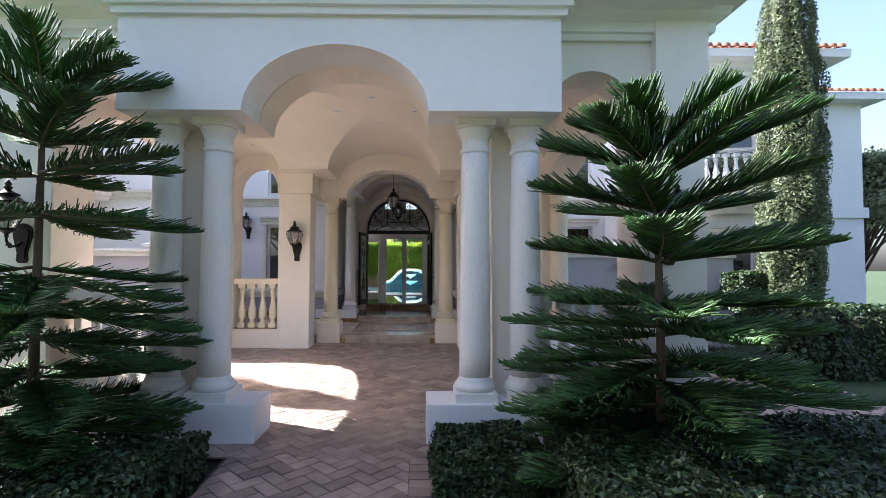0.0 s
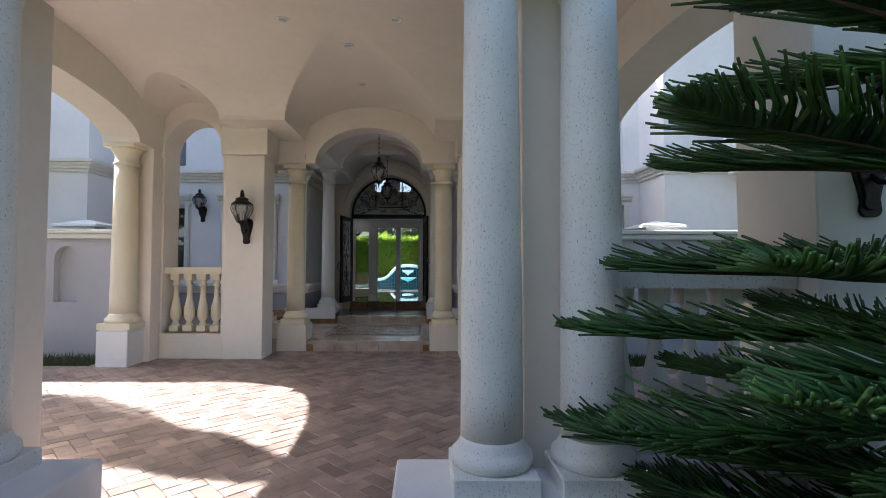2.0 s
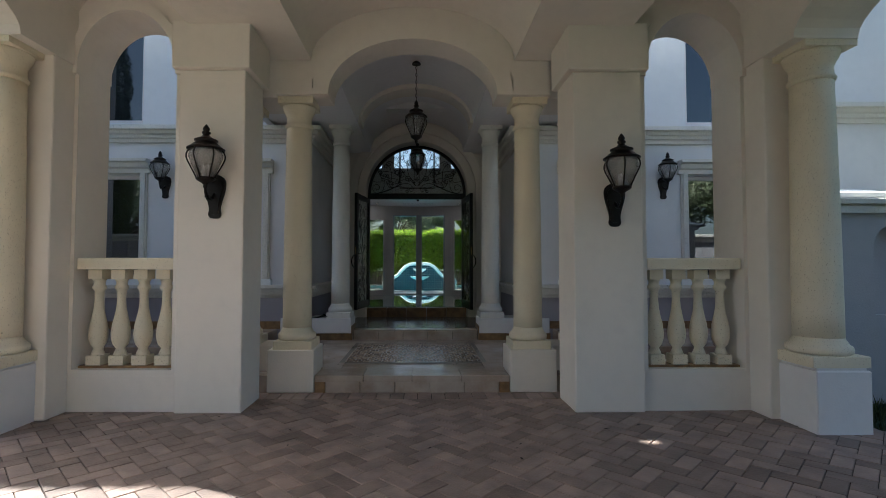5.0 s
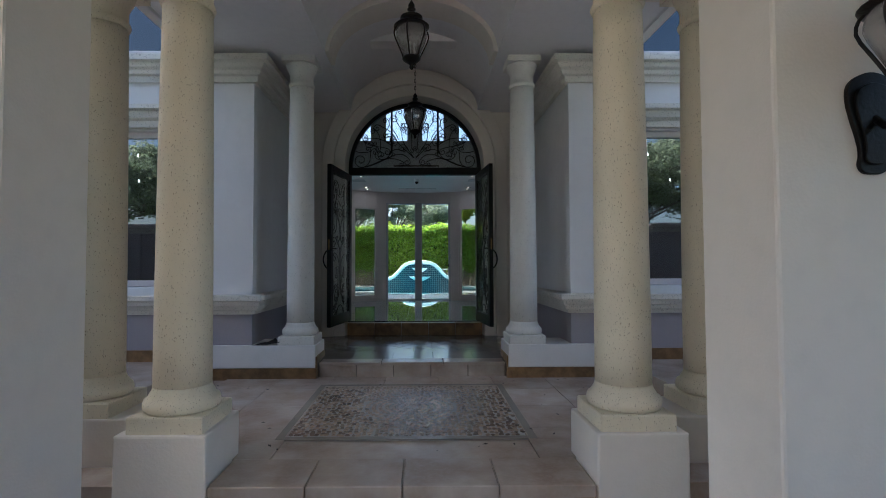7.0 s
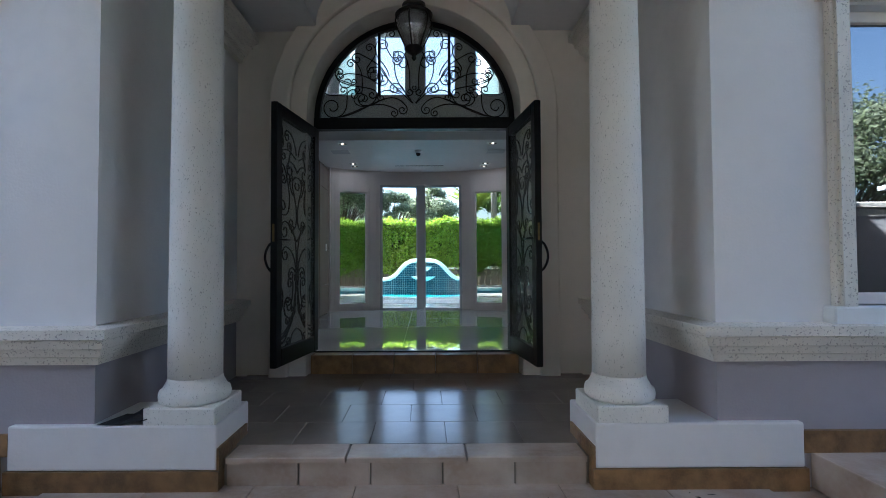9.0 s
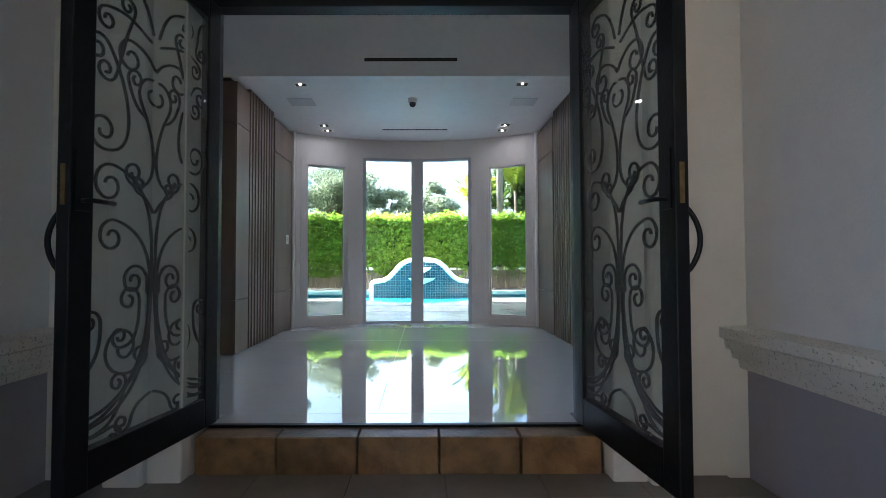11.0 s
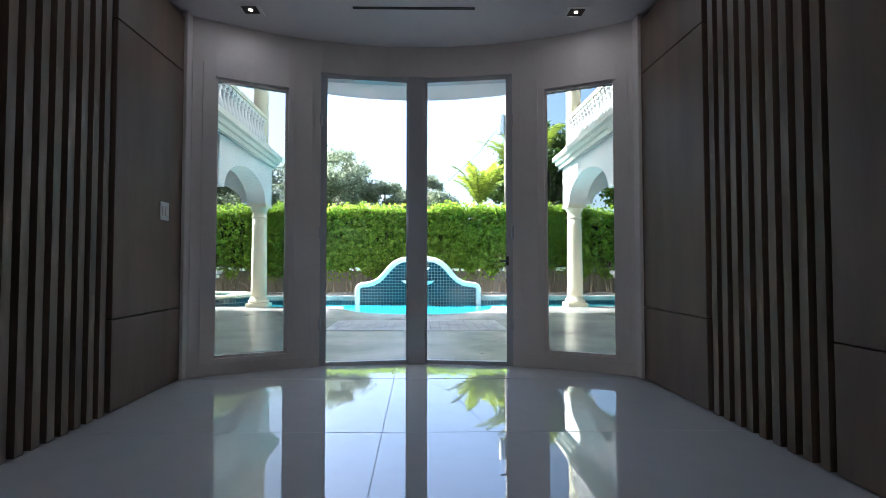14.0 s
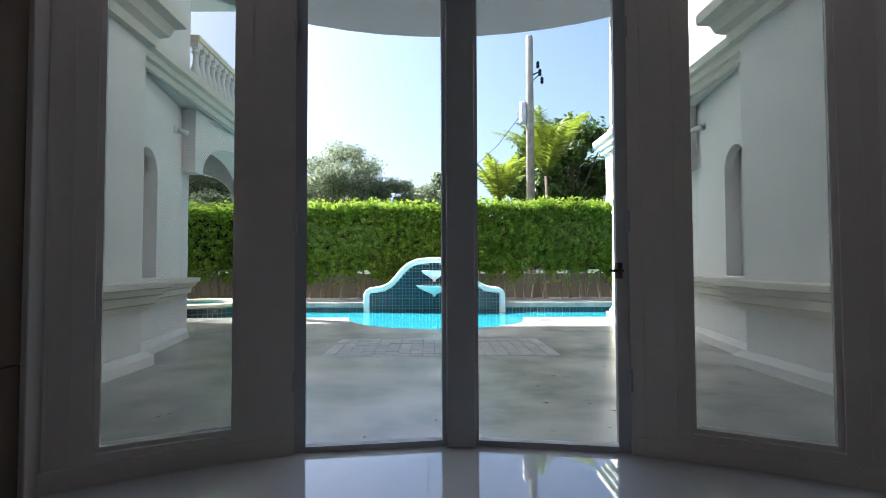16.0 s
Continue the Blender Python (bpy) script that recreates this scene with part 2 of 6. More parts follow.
    def wall(self, ax, u0, u1, z0, z1, d0, d1, holes=()):
        """An upright wall along ax (x or y) between the depths d0 and d1; holes: (left, right, sill, spring, rise), arched by rise."""
        def P(u, d, z):
            return (u, d, z) if ax == "x" else (d, u, z)
        def quad(ua, za, ub, zb, uc, zc, ud, zd):
            for d in (d0, d1):
                self.add([P(ua, d, za), P(ub, d, zb), P(uc, d, zc), P(ud, d, zd)], [(0, 1, 2, 3)])
        def across(ua, za, ub, zb):
            self.add([P(ua, d0, za), P(ub, d0, zb), P(ub, d1, zb), P(ua, d1, za)], [(0, 1, 2, 3)])
        u = u0
        for a, b, sill, spring, rise in sorted(holes):
            quad(u, z0, a, z0, a, z1, u, z1)
            across(u, z0, a, z0)
            if sill > z0 + 1e-4:
                quad(a, z0, b, z0, b, sill, a, sill)
                across(a, sill, b, sill)
                across(a, z0, b, z0)
            n = 24 if rise > 0 else 1
            c, h = (a + b) / 2, (b - a) / 2
            top = [(c - h * math.cos(math.pi * i / n), spring + rise * math.sin(math.pi * i / n)) for i in range(n + 1)]
            for (ua, za), (ub, zb) in zip(top, top[1:]):
                quad(ua, za, ub, zb, ub, z1, ua, z1)
                across(ua, za, ub, zb)
            across(a, sill, a, spring)
            across(b, sill, b, spring)
            u = b
        quad(u, z0, u1, z0, u1, z1, u, z1)
        for q in (u0, u1):
            across(q, z0, q, z1)
        across(u0, z1, u1, z1)
        across(u, z0, u1, z0)
        return self

    def run(self, profile, path, closed=False):
        """A moulding: an outline of (out, z) carried along a path of (x, y), out to the right of the way it goes."""
        n, rows = len(path), []
        for i, p in enumerate(path):
            p = Vector(p)
            a = Vector(path[i - 1]) if i or closed else None
            b = Vector(path[(i + 1) % n]) if i < n - 1 or closed else None
            d0 = (p - a).normalized() if a else None
            d1 = (b - p).normalized() if b else None
            n0 = Vector((d0.y, -d0.x)) if d0 else None
            n1 = Vector((d1.y, -d1.x)) if d1 else None
            m = ((n0 or n1) + (n1 or n0)).normalized()
            k = 1 / max(0.3, m.dot(n1 or n0))
            rows.append([(p.x + m.x * o * k, p.y + m.y * o * k, z) for o, z in profile])
        m = len(profile)
        vs = [v for r in rows for v in r]
        fs = []
        for i in range(n if closed else n - 1):
            for k in range(m):
                q, e = (i + 1) % n, (k + 1) % m
                fs.append((i * m + k, i * m + e, q * m + e, q * m + k))
        if not closed:
            fs += [tuple(range(m)), tuple((n - 1) * m + k for k in range(m - 1, -1, -1))]
        return self.add(vs, fs)

    def mesh(self, name, shear=True):
        me = bpy.data.meshes.new(name)
        k = SHEAR if shear else 0
        me.from_pydata([(x + k * y, y, z) for x, y, z in self.v], [], self.f)
        me.polygons.foreach_set("use_smooth", self.s)
        me.update()
        bm = bmesh.new()
        bm.from_mesh(me)
        bmesh.ops.recalc_face_normals(bm, faces=bm.faces) if len(bm.faces) < 40000 else None
        bm.to_mesh(me)
        bm.free()
        return me


def place(ob, loc):
    ob.location = (loc[0] + axis(loc[1]), loc[1], loc[2])
    return ob


def thing(name, label, category, loc=(0, 0, 0), group="", kind=""):
    return tagged(place(new(name), loc), label, category, group, kind)


def part(name, geo, material, parent=None, label="", shear=True, bevel=0.0):
    me = geo if isinstance(geo, bpy.types.Mesh) else geo.mesh(name, shear)
    if not me.materials:
        me.materials.append(material)
    ob = new(name, me)
    if parent:
        ob.parent = parent
    if label:
        ob["label"] = label
    if bevel:
        b = ob.modifiers.new("bevel", "BEVEL")
        b.width, b.segments, b.limit_method, b.angle_limit = bevel, 2, "ANGLE", radians(50)
    return ob


def solid(name, geo, material, label, category, kind="", loc=(0, 0, 0), group="", bevel=0.0):
    return tagged(place(part(name, geo, material, bevel=bevel), loc), label, category, group, kind)


def put(x, y, z, rz=0):
    return pose(x + axis(y), y, z, 0, 0, rz)

# ---- ground ----
g = Geo()
g.add([(-400, -120, -0.45), (400, -120, -0.45), (400, 4.4, -0.14), (-400, 4.4, -0.14), (400, 11.9, -0.06), (-400, 11.9, -0.06),
       (400, 600, -0.06), (-400, 600, -0.06)], [(0, 1, 2, 3), (3, 2, 4, 5), (5, 4, 6, 7)])
solid("ground", g, GRASS, "mown green lawn running out to the horizon", "lawn", "structure")
g = Geo().box(-4.3, 4.3, 5.0, 12.1, -0.3, -0.012).box(-8.05, -4.3, 5.95, 10.75, -0.3, -0.012).box(4.3, 7.3, 5.95, 10.75, -0.3, -0.012)
g.box(-1.02, 0.92, -3.0, 5.0, -0.5, -0.35)
g.prism([(5.0, -0.012), (5.0, -0.5), (-3, -0.5), (-3, -0.30)], "x", -1.06, 1.03)
paving = solid("pavement", g, SAND, "herringbone brick paving of the drive-through portico and its path", "brick paving", "structure")
g = Geo().box(1.04, 5.5, -2, 5.3, -0.5, -0.10).box(-5.5, -1.1, -2, 5.3, -0.5, -0.10)
solid("planting_bed", g, SOIL, "dark mulch of the planting beds before the portico", "flower bed", "structure")

# ---- drive-through portico ----
SPR, ARISE = 3.48, 0.70
for sgn in (-1, 1):
    outer = sorted((sgn * 3.36, sgn * 4.1))
    g = Geo().box(*sorted((sgn * 1.65, sgn * 2.2)), 5.8, 6.4, -0.2, SPR).box(*outer, 5.72, 6.45, -0.2, SPR)
    solid("wall_portico_front_pier", g, STUCCO_WARM, "smooth cream stucco piers behind the front columns", "pier", "structure", bevel=0.012)
    near = 1.72 if sgn < 0 else 1.68
    g = Geo().box(*sorted((sgn * near, sgn * 2.4)), 11.28, 11.85, 0, 3.53, 0)
    solid("wall_portico_back_pier", g, STUCCO_WARM, "smooth cream stucco pier carrying a wall lantern", "pier", "structure", bevel=0.015)
    g = Geo().box(*sorted((sgn * (near - 0.06), sgn * 2.46)), 11.22, 11.88, 3.53, 4.02)
    solid("trim_pier_cap", g, STUCCO_WARM, "raised stucco cap block on the back pier", "cap", "structure", bevel=0.012)
    g = Geo().box(*sorted((sgn * 3.52, sgn * 4.1)), 11.05, 11.9, 0, 3.6)
    solid("wall_portico_corner", g, STUCCO_WARM, "cream stucco corner pier of the portico", "pier", "structure", bevel=0.015)
    g = Geo().wall("x", *sorted((sgn * 2.402, sgn * 3.518)), 0, 4.75, 11.34, 11.85,
                   [(*sorted((sgn * 2.46, sgn * 3.48)), 0.43, 3.55, 0.62)])
    solid("wall_portico_balustrade", g, STUCCO_WARM, "cream stucco wall with an arched opening over the balustrade", "wall", "structure")
    g = Geo().wall("y", 5.62, 11.9, 3.58, 4.95, *sorted((sgn * 3.5, sgn * 4.1)), [(6.45, 10.62, 3.58, 3.6, 0.47)])
    solid("wall_portico_side", g, STUCCO_WARM, "wide flat-arched stucco side of the drive-through", "wall", "structure")
g = Geo().wall("x", -4.1, 4.1, SPR, 4.95, 5.75, 6.3, [(-3.34, -2.28, SPR, 3.58, 0.56), (-1.03, 0.92, SPR, SPR + 0.003, ARISE), (2.28, 3.34, SPR, 3.58, 0.56)])
solid("wall_portico_front", g, STUCCO_WARM, "set-back stucco front of the portico with side arches", "wall", "structure")
g = Geo().wall("x", -2.34, 2.30, SPR, 4.62, 5.2, 5.745, [(-1.04, 0.91, SPR, SPR + 0.003, ARISE)])
solid("wall_portico_lintel", g, STUCCO, "white stucco front block with a wide low arch", "wall", "structure", bevel=0.012)
g = Geo().wall("x", -1.655, 1.655, 3.56, 4.75, 12.1, 12.5, [(-1.02, 1.02, 3.56, 3.563, 0.68)])
solid("wall_vestibule_arch", g, STUCCO_WARM, "cream stucco arch into the vestibule", "wall", "structure", bevel=0.01)
CORN = [(0, 4.48), (0.05, 4.48), (0.06, 4.55), (0.10, 4.56), (0.11, 4.66), (0.20, 4.72), (0.24, 4.80), (0.34, 4.82), (0.34, 4.92), (0, 4.95)]
g = Geo().run(CORN, [(-4.1, 12.0), (-4.1, 5.75), (-2.34, 5.75), (-2.34, 5.2), (2.30, 5.2), (2.30, 5.75), (4.1, 5.75), (4.1, 12.0)][::1])
solid("trim_portico_cornice", g, STUCCO, "deep stepped stucco cornice along the portico roof", "cornice", "structure")
# groin vault
def arcz(u, half, base, rise):
    return base + rise * math.sqrt(max(0.0, 1 - (u / half) ** 2)) if abs(u) < half else base
def vaultz(x, y):
    a = arcz(x, 1.23, 3.99, 0.66)
    b = arcz(y - 8.75, 2.0, 3.99, 0.66) if abs(x) < 3.5 else 3.99
    c = arcz(abs(x) - 2.92, 0.62, 3.99, 0.5)
    return max(a, b, c)
xs = sorted(set([round(-3.5 + 0.025 * i, 3) for i in range(281)] + [s * q for s in (-1, 1) for q in (1.229, 1.231, 2.299, 2.301)]))
ys = sorted(set([round(6.3 + 0.03 * i, 3) for i in range(195)] + [6.749, 6.751, 10.749, 10.751]))
ys = [y for y in ys if y <= 12.1]
g = Geo()
g.add([(x, y, vaultz(x, y)) for y in ys for x in xs],
      [(j * len(xs) + i, j * len(xs) + i + 1, (j + 1) * len(xs) + i + 1, (j + 1) * len(xs) + i) for j in range(len(ys) - 1) for i in range(len(xs) - 1)], True)
vm = g.mesh("ceiling")
vm.set_sharp_from_angle(angle=radians(11))
tagged(place(part("ceiling", vm, STUCCO_WARM), (0, 0, 0)), "cream plaster groin vault of the portico", "ceiling", kind="structure")
solid("portico_roof", Geo().box(-4.08, 4.08, 5.3, 12.1, 4.76, 4.93), STUCCO, "flat roof slab of the portico", "roof", "structure")

# ---- vestibule and landing floors ----
solid("floor_vestibule", Geo().box(-6.4, 6.4, 12.14, 15.6, -0.1, 0.188), TRAV, "cream travertine floor of the vestibule and side courts", "stone floor", "structure")
solid("floor_landing", Geo().box(-1.9, 1.9, 14.92, 17.25, 0.1, 0.365), TRAVPOL, "dark polished travertine landing before the door", "stone floor", "structure")

# vestibule vault
g = Geo()
ys2, N2 = (12.5, 17.05), 28
pts = [(-2.6, 4.02), (-1.02, 4.02)] + [(-1.02 * math.cos(math.pi * i / N2), 4.02 + 0.72 * math.sin(math.pi * i / N2)) for i in range(1, N2)] + [(1.02, 4.02), (2.6, 4.02)]
g.add([(x, y, z) for y in ys2 for x, z in pts], [(i, i + 1, len(pts) + i + 1, len(pts) + i) for i in range(len(pts) - 1)], True)
vm = g.mesh("ceiling")
vm.set_sharp_from_angle(angle=radians(25))
tagged(place(part("ceiling", vm, PAINT), (0, 0, 0)), "white plaster barrel vault of the vestibule", "ceiling", kind="structure")
solid("vestibule_roof", Geo().box(-2.6, 2.6, 12.0, 16.0, 4.78, 4.95), STUCCO, "flat roof slab over the vestibule", "roof", "structure")
g = Geo()
for sgn in (-1, 1):
    g.wall("y", 12.5, 14.88, 3.985, 4.78, *sorted((sgn * 2.5, sgn * 2.606)))
solid("wall_vestibule_fascia", g, STUCCO, "white stucco fascia over the vestibule columns", "wall", "structure")
g = Geo().wall("x", -1.9, 1.9, 4.03, 4.78, 14.8, 15.2, [(-0.97, 0.97, 4.03, 4.033, 0.62)])
solid("wall_landing_arch", g, STUCCO_WARM, "cream stucco arch between the landing columns", "wall", "structure", bevel=0.01)

# ---- main facade ----
WTOP = 7.7
def facade(sgn):
    xs = lambda a, b: sorted((sgn * a, sgn * b))
    lo = [(*xs(2.69, 3.86), 1.27, 3.115, 0), (*xs(4.85, 6.0), 1.27, 3.115, 0)]
    hi = [(*xs(2.69, 3.86), 4.04, 6.1, 0), (*xs(4.85, 6.0), 4.04, 6.1, 0)]
    g = Geo().wall("x", *xs(1.87, 6.4), 1.1, 3.98, 14.88, 15.23, lo).wall("x", *xs(1.87, 6.4), 3.98, WTOP, 14.88, 15.23, hi)
    g.box(*xs(1.87, 2.25), 15.23, 17.05, 1.1, 4.75)
    solid("wall_facade", g, STUCCO, "white stucco main facade with stone-trimmed windows", "wall", "structure")
    g = Geo().box(*xs(1.87, 6.4), 14.88, 15.23, 0, 1.1).box(*xs(1.87, 2.25), 15.23, 17.05, 0, 1.1)
    solid("wall_facade_dado", g, DADO, "mauve-grey stucco base of the facade", "wall", "structure")
    way = [(sgn * 6.4, 14.88), (sgn * 1.87, 14.88), (sgn * 1.87, 17.05)]
    if sgn > 0:
        way = way[::-1]
    WAIST = [(0, 0.945), (0.04, 0.945), (0.05, 0.99), (0.08, 1.0), (0.09, 1.042), (0.115, 1.05), (0.125, 1.10), (0.15, 1.11), (0.15, 1.165), (0, 1.173)]
    solid("trim_waist", Geo().run(WAIST, way), CANTERA, "stepped shell-stone moulding at waist height", "moulding", "structure")
    way = [(sgn * 8.0, 13.6), (sgn * 6.4, 13.6), (sgn * 6.4, 14.88), (sgn * 1.87, 14.88), (sgn * 1.87, 17.05)]
    if sgn > 0:
        way = way[::-1]
    BELT = [(0, 3.68), (0.05, 3.68), (0.06, 3.74), (0.10, 3.755), (0.11, 3.80), (0.15, 3.82), (0.17, 3.87), (0.22, 3.88), (0.22, 3.95), (0, 3.97)]
    solid("trim_belt", Geo().run(BELT, way), CANTERA, "stepped shell-stone belt course between the storeys", "moulding", "structure")
    # forward wing
    g = Geo().wall("y", 13.6, 15.75, -0.1, WTOP, *xs(6.4, 6.75))
    g.wall("x", *xs(6.75, 12.0), -0.1, 3.9, 13.6, 13.9, [(*xs(8.7, 10.1), 0.9, 2.75, 0)])
    g.wall("x", *xs(6.75, 12.0), 3.9, WTOP, 13.6, 13.9, [(*xs(8.6, 10.2), 4.0, 6.4, 0)])
    g.wall("y", 13.6, 20, -0.1, WTOP, *xs(11.7, 12.0))
    solid("wall_wing", g, STUCCO, "white stucco forward wing of the house", "wall", "structure")
for sgn in (-1, 1):
    facade(sgn)
# wall around the entrance door
g = Geo().wall("x", -2.2, 2.2, 0.3, 4.9, 17.05, 17.45, [(-1.12, 1.12, 0.3, 3.15, 1.12)])
solid("wall_entrance", g, STUCCO_WARM, "cream stucco wall with the arched entrance", "wall", "structure")
g = Geo().wall("x", -6.4, 6.4, 4.6, WTOP, 15.76, 16.0)
solid("wall_upper_storey", g, STUCCO, "white stucco upper storey above the entrance", "wall", "structure")

# ---- foyer ----
FZ = 0.585
solid("floor", Geo().box(-5.5, 5.5, 17.46, 21.3, 0.2, FZ).box(-1.088, 1.033, 17.275, 17.46, 0.5, FZ - 0.0005).prism([(1.95 - 3.9 * i / 24, 18.93 + math.sqrt(10.24 - (1.95 - 3.9 * i / 24) ** 2)) for i in range(25)] + [(-1.95, 21.3), (1.95, 21.3)], "z", 0.2, FZ - 0.001), FLOORW, "glossy white porcelain floor of the foyer", "floor", "structure")
g = Geo().box(-5.5, 5.5, 19.6, 22.6, 3.45, 3.6)
solid("ceiling_foyer", g, PAINT, "white foyer ceiling with recessed lights", "ceiling", "structure")
g = Geo().wall("x", -5.5, 5.5, 3.605, 6.2, 19.4, 19.6, [(c - 0.23, c + 0.23, 4.16, 5.15, 0) for c in (-1.2, -0.42, 0.36, 1.14)])
solid("wall_gallery", g, PAINT, "white wall above the foyer with four clerestory windows", "wall", "structure")
solid("ceiling_hall", Geo().box(-5.5, 5.5, 17.46, 19.6, 6.2, 6.35), PAINT, "high white ceiling of the entrance hall", "ceiling", "structure")
g = Geo().wall("y", 17.45, 22.2, 0.2, 6.35, -5.7, -5.5).wall("y", 17.45, 22.2, 0.2, 6.35, 5.5, 5.7)
g.wall("x", -5.7, -2.2, 0.2, 6.35, 17.25, 17.45).wall("x", 2.2, 5.7, 0.2, 6.35, 17.25, 17.45).wall("x", -2.2, 2.2, 4.9, 6.35, 17.25, 17.45)
g.wall("x", -5.7, -2.55, 0.2, 6.35, 21.6, 21.8).wall("x", 2.55, 5.7, 0.2, 6.35, 21.6, 21.8)
solid("wall_foyer", g, PAINT, "plain white foyer walls", "wall", "structure")

# ---- columns ----
def column(r, h, loc, material, label, group):
    """A Tuscan column: square base with torus, tapered shaft, moulded capital under a square abacus."""
    t = thing("column", label, "column", loc, group)
    b = 1.32 * r
    base = Geo().box(-b, b, -b, b, 0, 0.10, 0.008)
    base.lathe([(1.22 * r, 0.10), (1.30 * r, 0.115), (1.32 * r, 0.14), (1.28 * r, 0.17), (1.15 * r, 0.185), (1.12 * r, 0.20), (1.03 * r, 0.225), (r, 0.25)], seg=32)
    part("base", base, material, t)
    top = h - 0.36
    sh = [(r * (1 - 0.12 * (k / 10) ** 1.6), 0.25 + (top - 0.25) * k / 10) for k in range(11)]
    part("shaft", Geo().lathe(sh, seg=36), material, t)
    q = r * 0.88
    cap = Geo().lathe([(q, top), (q * 1.07, top + 0.01), (q * 1.12, top + 0.03), (q * 1.07, top + 0.05), (q, top + 0.06), (q, top + 0.15), (q * 1.04, top + 0.16),
                       (q * 1.08, top + 0.18), (q * 1.22, top + 0.22), (q * 1.30, top + 0.26), (q * 1.32, top + 0.28)], seg=32)
    a = q * 1.38
    cap.box(-a, a, -a, a, top + 0.28, h, 0.0)
    part("capital", cap, material, t)
    return t

for sgn in (-1, 1):
    # front pair on its plinth
    solid("column_plinth", Geo().box(*sorted((sgn * 0.90, sgn * 2.34)), 5.36, 5.93, -0.3, 0.412), STUCCO,
          "low white stucco plinth under a pair of columns", "plinth", "structure", bevel=0.015)
    for x in (1.44, 2.0):
        column(0.172, SPR - 0.412, (sgn * x, 5.63, 0.412), CORAL, "pale pitted coral-stone column on a white plinth", "paired columns of the portico front")
    # back corner columns
    g = Geo().box(-0.25, 0.25, -0.27, 0.27, 0, 0.56, 0.01).box(-0.225, 0.225, -0.24, 0.24, 0.56, 0.585)
    solid("column_pedestal", g, STUCCO, "white stucco pedestal of the corner column", "pedestal", "structure", (sgn * 3.86, 10.87, 0))
    column(0.20, 3.6 - 0.585, (sgn * 3.86, 10.88, 0.585), CORALW, "cream pitted coral-stone column at the drive-through corner", "corner columns of the portico")
    # vestibule pair
    g = Geo().box(*sorted((sgn * 1.165, sgn * 1.72)), 12.09, 12.62, 0, 0.50).box(*sorted((sgn * 1.4, sgn * 2.55)), 12.42, 12.92, 0, 0.50)
    solid("column_pedestal", g, STUCCO_WARM, "cream stucco pedestal of the vestibule columns", "pedestal", "structure", bevel=0.012)
    column(0.175, 3.56 - 0.50, (sgn * 1.43, 12.35, 0.50), CORALW, "cream pitted coral-stone column beside the vestibule steps", "vestibule columns")
    column(0.175, 3.6 - 0.50, (sgn * 2.19, 12.66, 0.50), CORALW, "cream pitted coral-stone column behind the pier", "vestibule columns")
    solid("trim_vestibule_beam", Geo().box(*sorted((sgn * 1.655, sgn * 2.58)), 12.3, 12.95, 3.6, 4.1), STUCCO_WARM, "stucco beam over the outer vestibule column", "beam", "structure")
    # landing columns
    solid("landing_plinth", Geo().box(*sorted((sgn * 1.12, sgn * 2.36)), 14.84, 15.36, 0.32, 0.585), STUCCO, "white stucco plinth slab under the landing column", "plinth", "structure", bevel=0.012)
    g = Geo().box(*sorted((sgn * 1.105, sgn * 2.37)), 14.825, 15.36, 0.186, 0.32)
    g.box(*sorted((sgn * 1.105, sgn * 1.12)), 14.84, 15.30, 0.32, 0.45)
    solid("baseboard_landing", g, GOLD, "golden brown travertine skirting of the plinth", "skirting", "structure")
    column(0.162, 4.03 - 0.585, (sgn * 1.35, 15.06, 0.585), CORAL, "pale pitted coral-stone column before the entrance door", "landing columns")
    # raised side courts
    solid("floor_side_court", Geo().box(*sorted((sgn * 2.42, sgn * 6.4)), 12.95, 14.88, 0.186, 0.40), TRAV, "raised travertine paving of the side court", "stone floor", "structure", bevel=0.008)
    solid("baseboard_facade", Geo().box(*sorted((sgn * 2.37, sgn * 6.4)), 14.855, 14.89, 0.40, 0.53), GOLD, "golden brown travertine skirting along the facade", "skirting", "structure")

# archivolt lines and steps
def archband(g, r0, r1, zs, z0, y0, y1, rise=None, n=40):
    """A flat arch band between two radii, with legs down to z0."""
    k = 1.0 if rise is None else rise / r0
    pin = [(-r0, z0)] + [(-r0 * math.cos(math.pi * i / n), zs + r0 * k * math.sin(math.pi * i / n)) for i in range(n + 1)] + [(r0, z0)]
    pout = [(-r1, z0)] + [(-r1 * math.cos(math.pi * i / n), zs + (r0 * k + r1 - r0) * math.sin(math.pi * i / n)) for i in range(n + 1)] + [(r1, z0)]
    m = len(pin)
    vs = [(x, y, z) for y in (y0, y1) for x, z in pin + pout]
    fs = []
    for i in range(m - 1):
        fs += [(i, i + 1, m + i + 1, m + i), (2 * m + i, 3 * m + i, 3 * m + i + 1, 2 * m + i + 1),
               (i, 2 * m + i, 2 * m + i + 1, i + 1), (m + i, m + i + 1, 3 * m + i + 1, 3 * m + i)]
    fs += [(0, m, 3 * m, 2 * m), (m - 1, 3 * m - 1, 4 * m - 1, 2 * m - 1)]
    return g.add(vs, fs)

